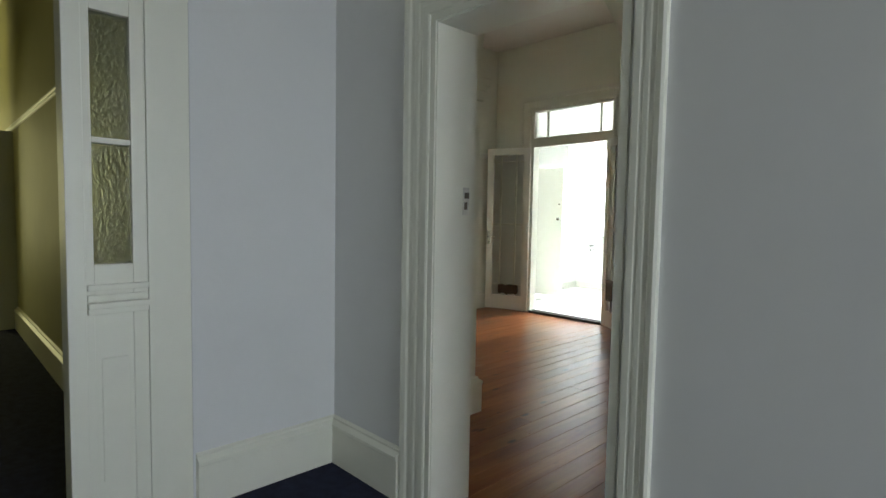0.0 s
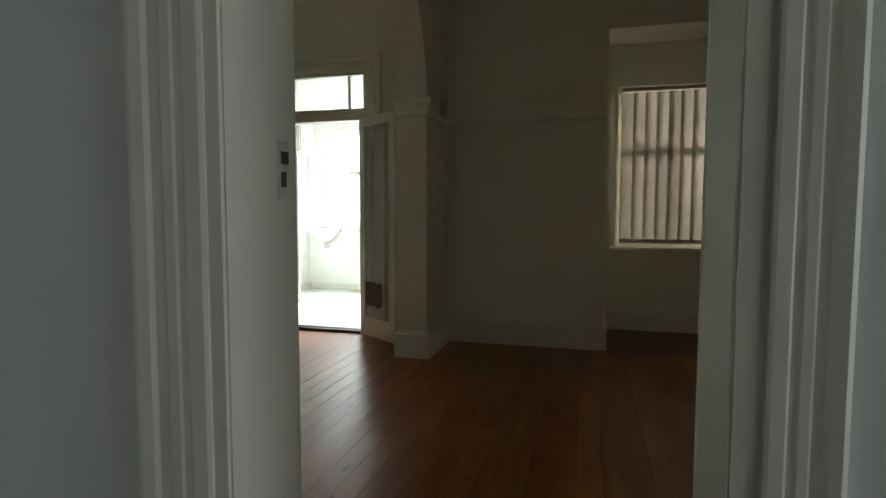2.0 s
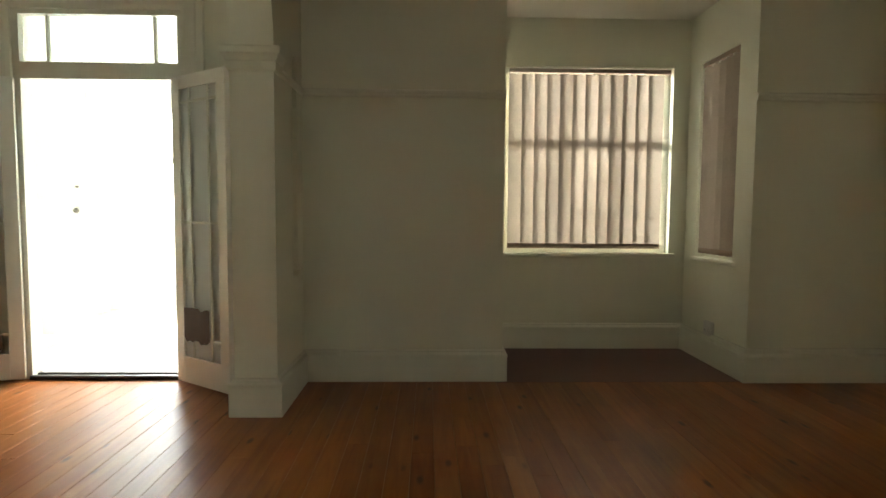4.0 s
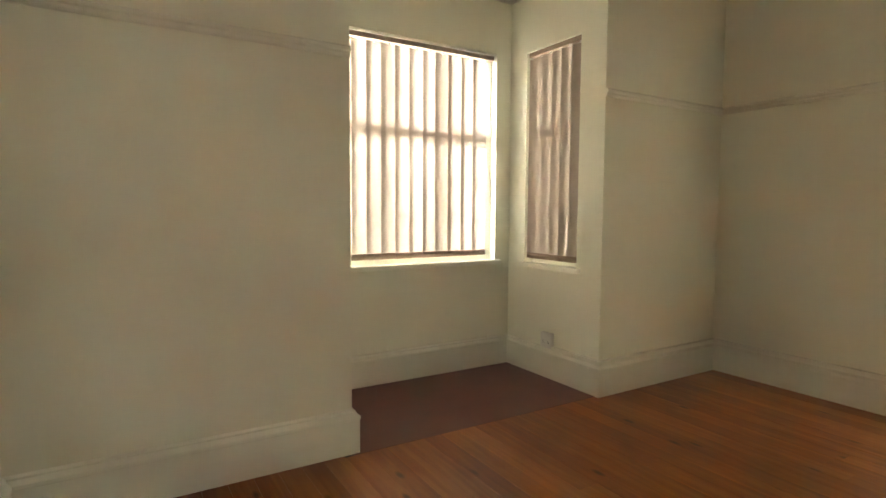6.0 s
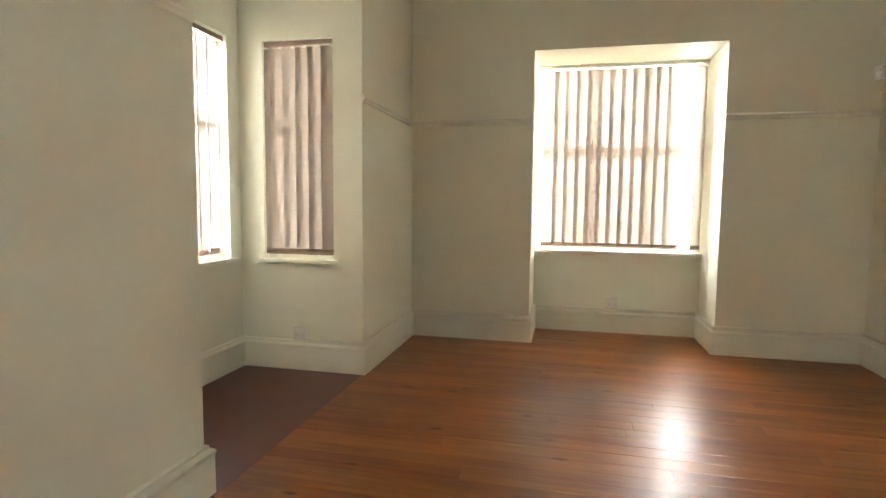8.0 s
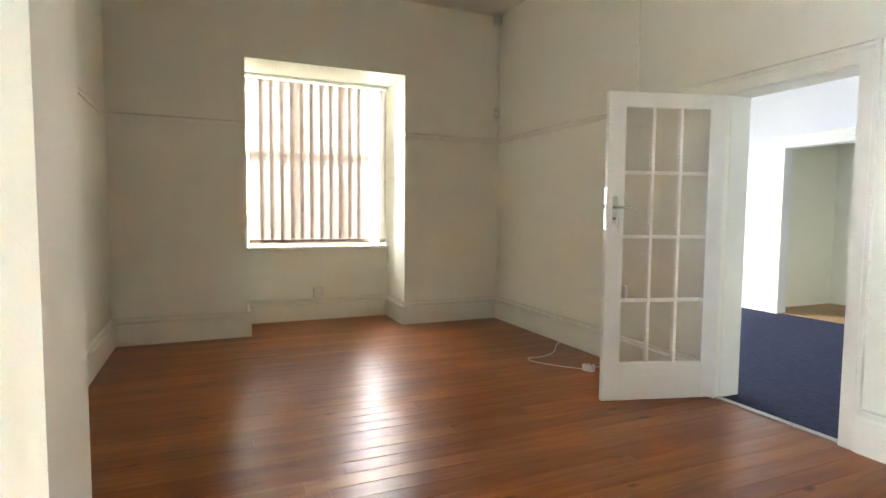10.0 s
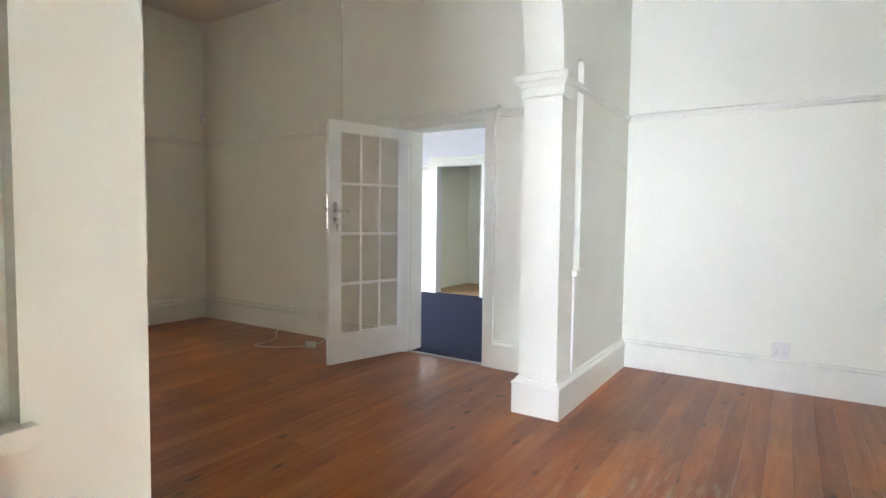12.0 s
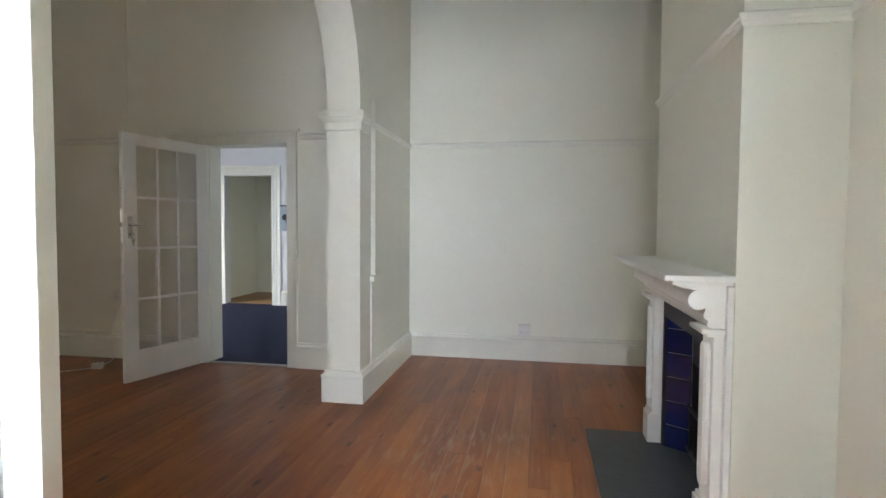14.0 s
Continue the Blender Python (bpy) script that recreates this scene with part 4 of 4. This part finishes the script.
# ---------------------------------------------------------------- hall partition with its sidelight
PX = -1.50
structure("hall_post", blocks((PX - 0.12, PX + 0.012, -1.105, -0.942, 0, H)), TRIM, "cream painted broad post of the hall partition", "post")
side = thing("sidelight_panel", (PX, -1.385, 0), "cream timber sidelight with two panes of pebbled glass", "sidelight")
part("door_post", box(bmesh.new(), -0.10, 0.022, 0.0, 0.062, 0, 2.25, 0.004), TRIM, side)
part("stile", box(bmesh.new(), -0.06, 0.0, 0.062, 0.092, 0, 2.16, 0.003), TRIM, side)
part("stile", box(bmesh.new(), -0.06, 0.0, 0.226, 0.279, 0, 2.16, 0.003), TRIM, side)
part("top_rail", box(bmesh.new(), -0.06, -0.001, 0.092, 0.226, 2.045, 2.16, 0.003), TRIM, side)
part("mid_rail", box(bmesh.new(), -0.06, -0.001, 0.092, 0.226, 0.90, 1.085, 0.003), TRIM, side)
part("lower_panel", box(bmesh.new(), -0.05, -0.012, 0.092, 0.226, 0.0, 0.90), TRIM, side)
part("panel_field", box(bmesh.new(), -0.012, -0.003, 0.112, 0.206, 0.22, 0.715, 0.004), TRIM, side)
for z, d in ((0.985, 0.026), (0.945, 0.018), (0.915, 0.034), (0.892, 0.022)):
    part("rail_moulding", box(bmesh.new(), -0.002, d, 0.066, 0.276, z, z + 0.024, 0.005), TRIM, side)
part("glazing_bar", box(bmesh.new(), -0.05, -0.004, 0.092, 0.226, 1.55, 1.572, 0.003), TRIM, side)
part("pane", box(bmesh.new(), -0.030, -0.024, 0.092, 0.226, 1.085, 1.55), RIPPLE, side, "pebbled obscure glass")
part("pane", box(bmesh.new(), -0.030, -0.024, 0.092, 0.226, 1.572, 2.045), RIPPLE, side, "pebbled obscure glass")
structure("partition_head", blocks((PX - 0.12, PX + 0.01, -3.05, -1.106, 2.26, H), (PX - 0.10, PX + 0.03, -2.4, -1.106, 2.17, 2.26)), TRIM, "cream painted head of the hall partition", "partition")
structure("partition_far_side", blocks((PX - 0.12, PX + 0.01, -3.05, -2.3, 0, 2.26)), TRIM, "cream painted side of the hall partition", "partition")


def corridor_arch():
    bm = blocks((-6.6, -6.4, -1.2, -1.04, 0, 2.1), (-6.6, -6.4, -3.05, -2.85, 0, 2.1))
    last = None
    for k in range(25):
        a = math.pi * k / 24
        y, z = -2.025 + 0.825 * math.cos(a), 2.1 + 0.7 * math.sin(a)
        now = [bm.verts.new(p) for p in ((-6.6, y, z), (-6.4, y, z), (-6.6, y, H), (-6.4, y, H))]
        if last:
            bm.faces.new((last[0], last[1], now[1], now[0])), bm.faces.new((last[0], now[0], now[2], last[2])), bm.faces.new((last[1], last[3], now[3], now[1]))
        last = now
    return bm


structure("corridor_arch", corridor_arch(), CORRIDOR, "yellowish plaster arch across the corridor", "arch")
trim("corridor_rail", RAIL, [(-1.8, -1.04), (-9.4, -1.04)], "cream picture rail along the corridor", "picture rail")
trim("corridor_baseboard", BASE, [(-1.8, -1.04), (-9.4, -1.04)], "cream baseboard along the corridor", "baseboard")
structure("hall_door_casing", casing(bmesh.new(), 1.295, 2.14, 2.14, -3.6, 1, FLUTED), TRIM, "white fluted architrave across the hall", "architrave")
trim("hall_rail_south", RAIL, [(4.1, -3.6), (2.31, -3.6)][::-1], "pale picture rail in the hall", "picture rail")
trim("hall_baseboard_south", BASE, [(2.31, -3.6), (4.1, -3.6)], "pale painted hall baseboard", "baseboard")
trim("hall_baseboard_south_west", BASE, [(-1.3, -3.6), (1.125, -3.6)], "pale painted hall baseboard", "baseboard")

# ---------------------------------------------------------------- floorboards, each one a board of its own
boards = tagged(new("floor_boards"), "reddish varnished old pine floorboards with worn patches", "floor", "", "structure")


def board_mesh(w):
    """One board, a metre long, with its upper edges eased."""
    bm = bmesh.new()
    h = w / 2 - 0.0005
    prof = [(-h, -0.022), (h, -0.022), (h, -0.001), (h - 0.0008, 0.0), (-h + 0.0008, 0.0), (-h, -0.001)]
    ends = [[bm.verts.new((x, y, z)) for x, z in prof] for y in (0.0, 1.0)]
    for k in range(6):
        bm.faces.new((ends[0][k], ends[0][(k + 1) % 6], ends[1][(k + 1) % 6], ends[1][k]))
    bm.faces.new(ends[0][::-1]), bm.faces.new(ends[1])
    bmesh.ops.recalc_face_normals(bm, faces=bm.faces)
    return mesh_of("board", bm, PINE)


def lay_boards(x0, x1, spans, w):
    rng = random.Random(7)
    count = round((x1 - x0) / w)
    w = (x1 - x0) / count
    me = board_mesh(w)
    for i in range(count):
        x = x0 + (i + 0.5) * w
        y0, y1 = spans(x)
        cuts = [y0]
        if y1 - y0 > 2.5:
            cuts.append(y0 + (y1 - y0) * rng.uniform(0.2, 0.8))
        cuts.append(y1)
        for a, b in zip(cuts, cuts[1:]):
            ob = new("board", me)
            ob.parent = boards
            ob.matrix_local = Matrix.Translation((x, a + 0.0006, rng.uniform(-0.0006, 0.0))) @ Matrix.Rotation(rng.uniform(-0.009, 0.009), 4, "Y") @ Matrix.Diagonal((1, b - a - 0.0012, 1, 1))


def spans(x):
    if x < XA:
        return SY, FY
    if x < XB:
        return PS, PN
    if x < XE:
        return 0.0, YW if x < B0 else YN
    return R0, R1


lay_boards(WX, RX, spans, 0.118)

# bathroom tiles
bath_floor = bpy.data.objects["floor_bathroom"]
tile_me = mesh_of("tile", box(bmesh.new(), -0.1475, 0.1475, -0.1475, 0.1475, -0.006, 0.0, 0.0015), TILEWHITE)
for i in range(10):
    for j in range(9):
        x, y = BX0 + 0.15 + 0.30 * i, FY + 0.33 + 0.30 * j
        if x < BX1 - 0.1 and y < BYN - 0.12:
            ob = new("tile", tile_me)
            ob.parent = bath_floor
            ob.matrix_local = Matrix.Translation((x, y, 0.0))
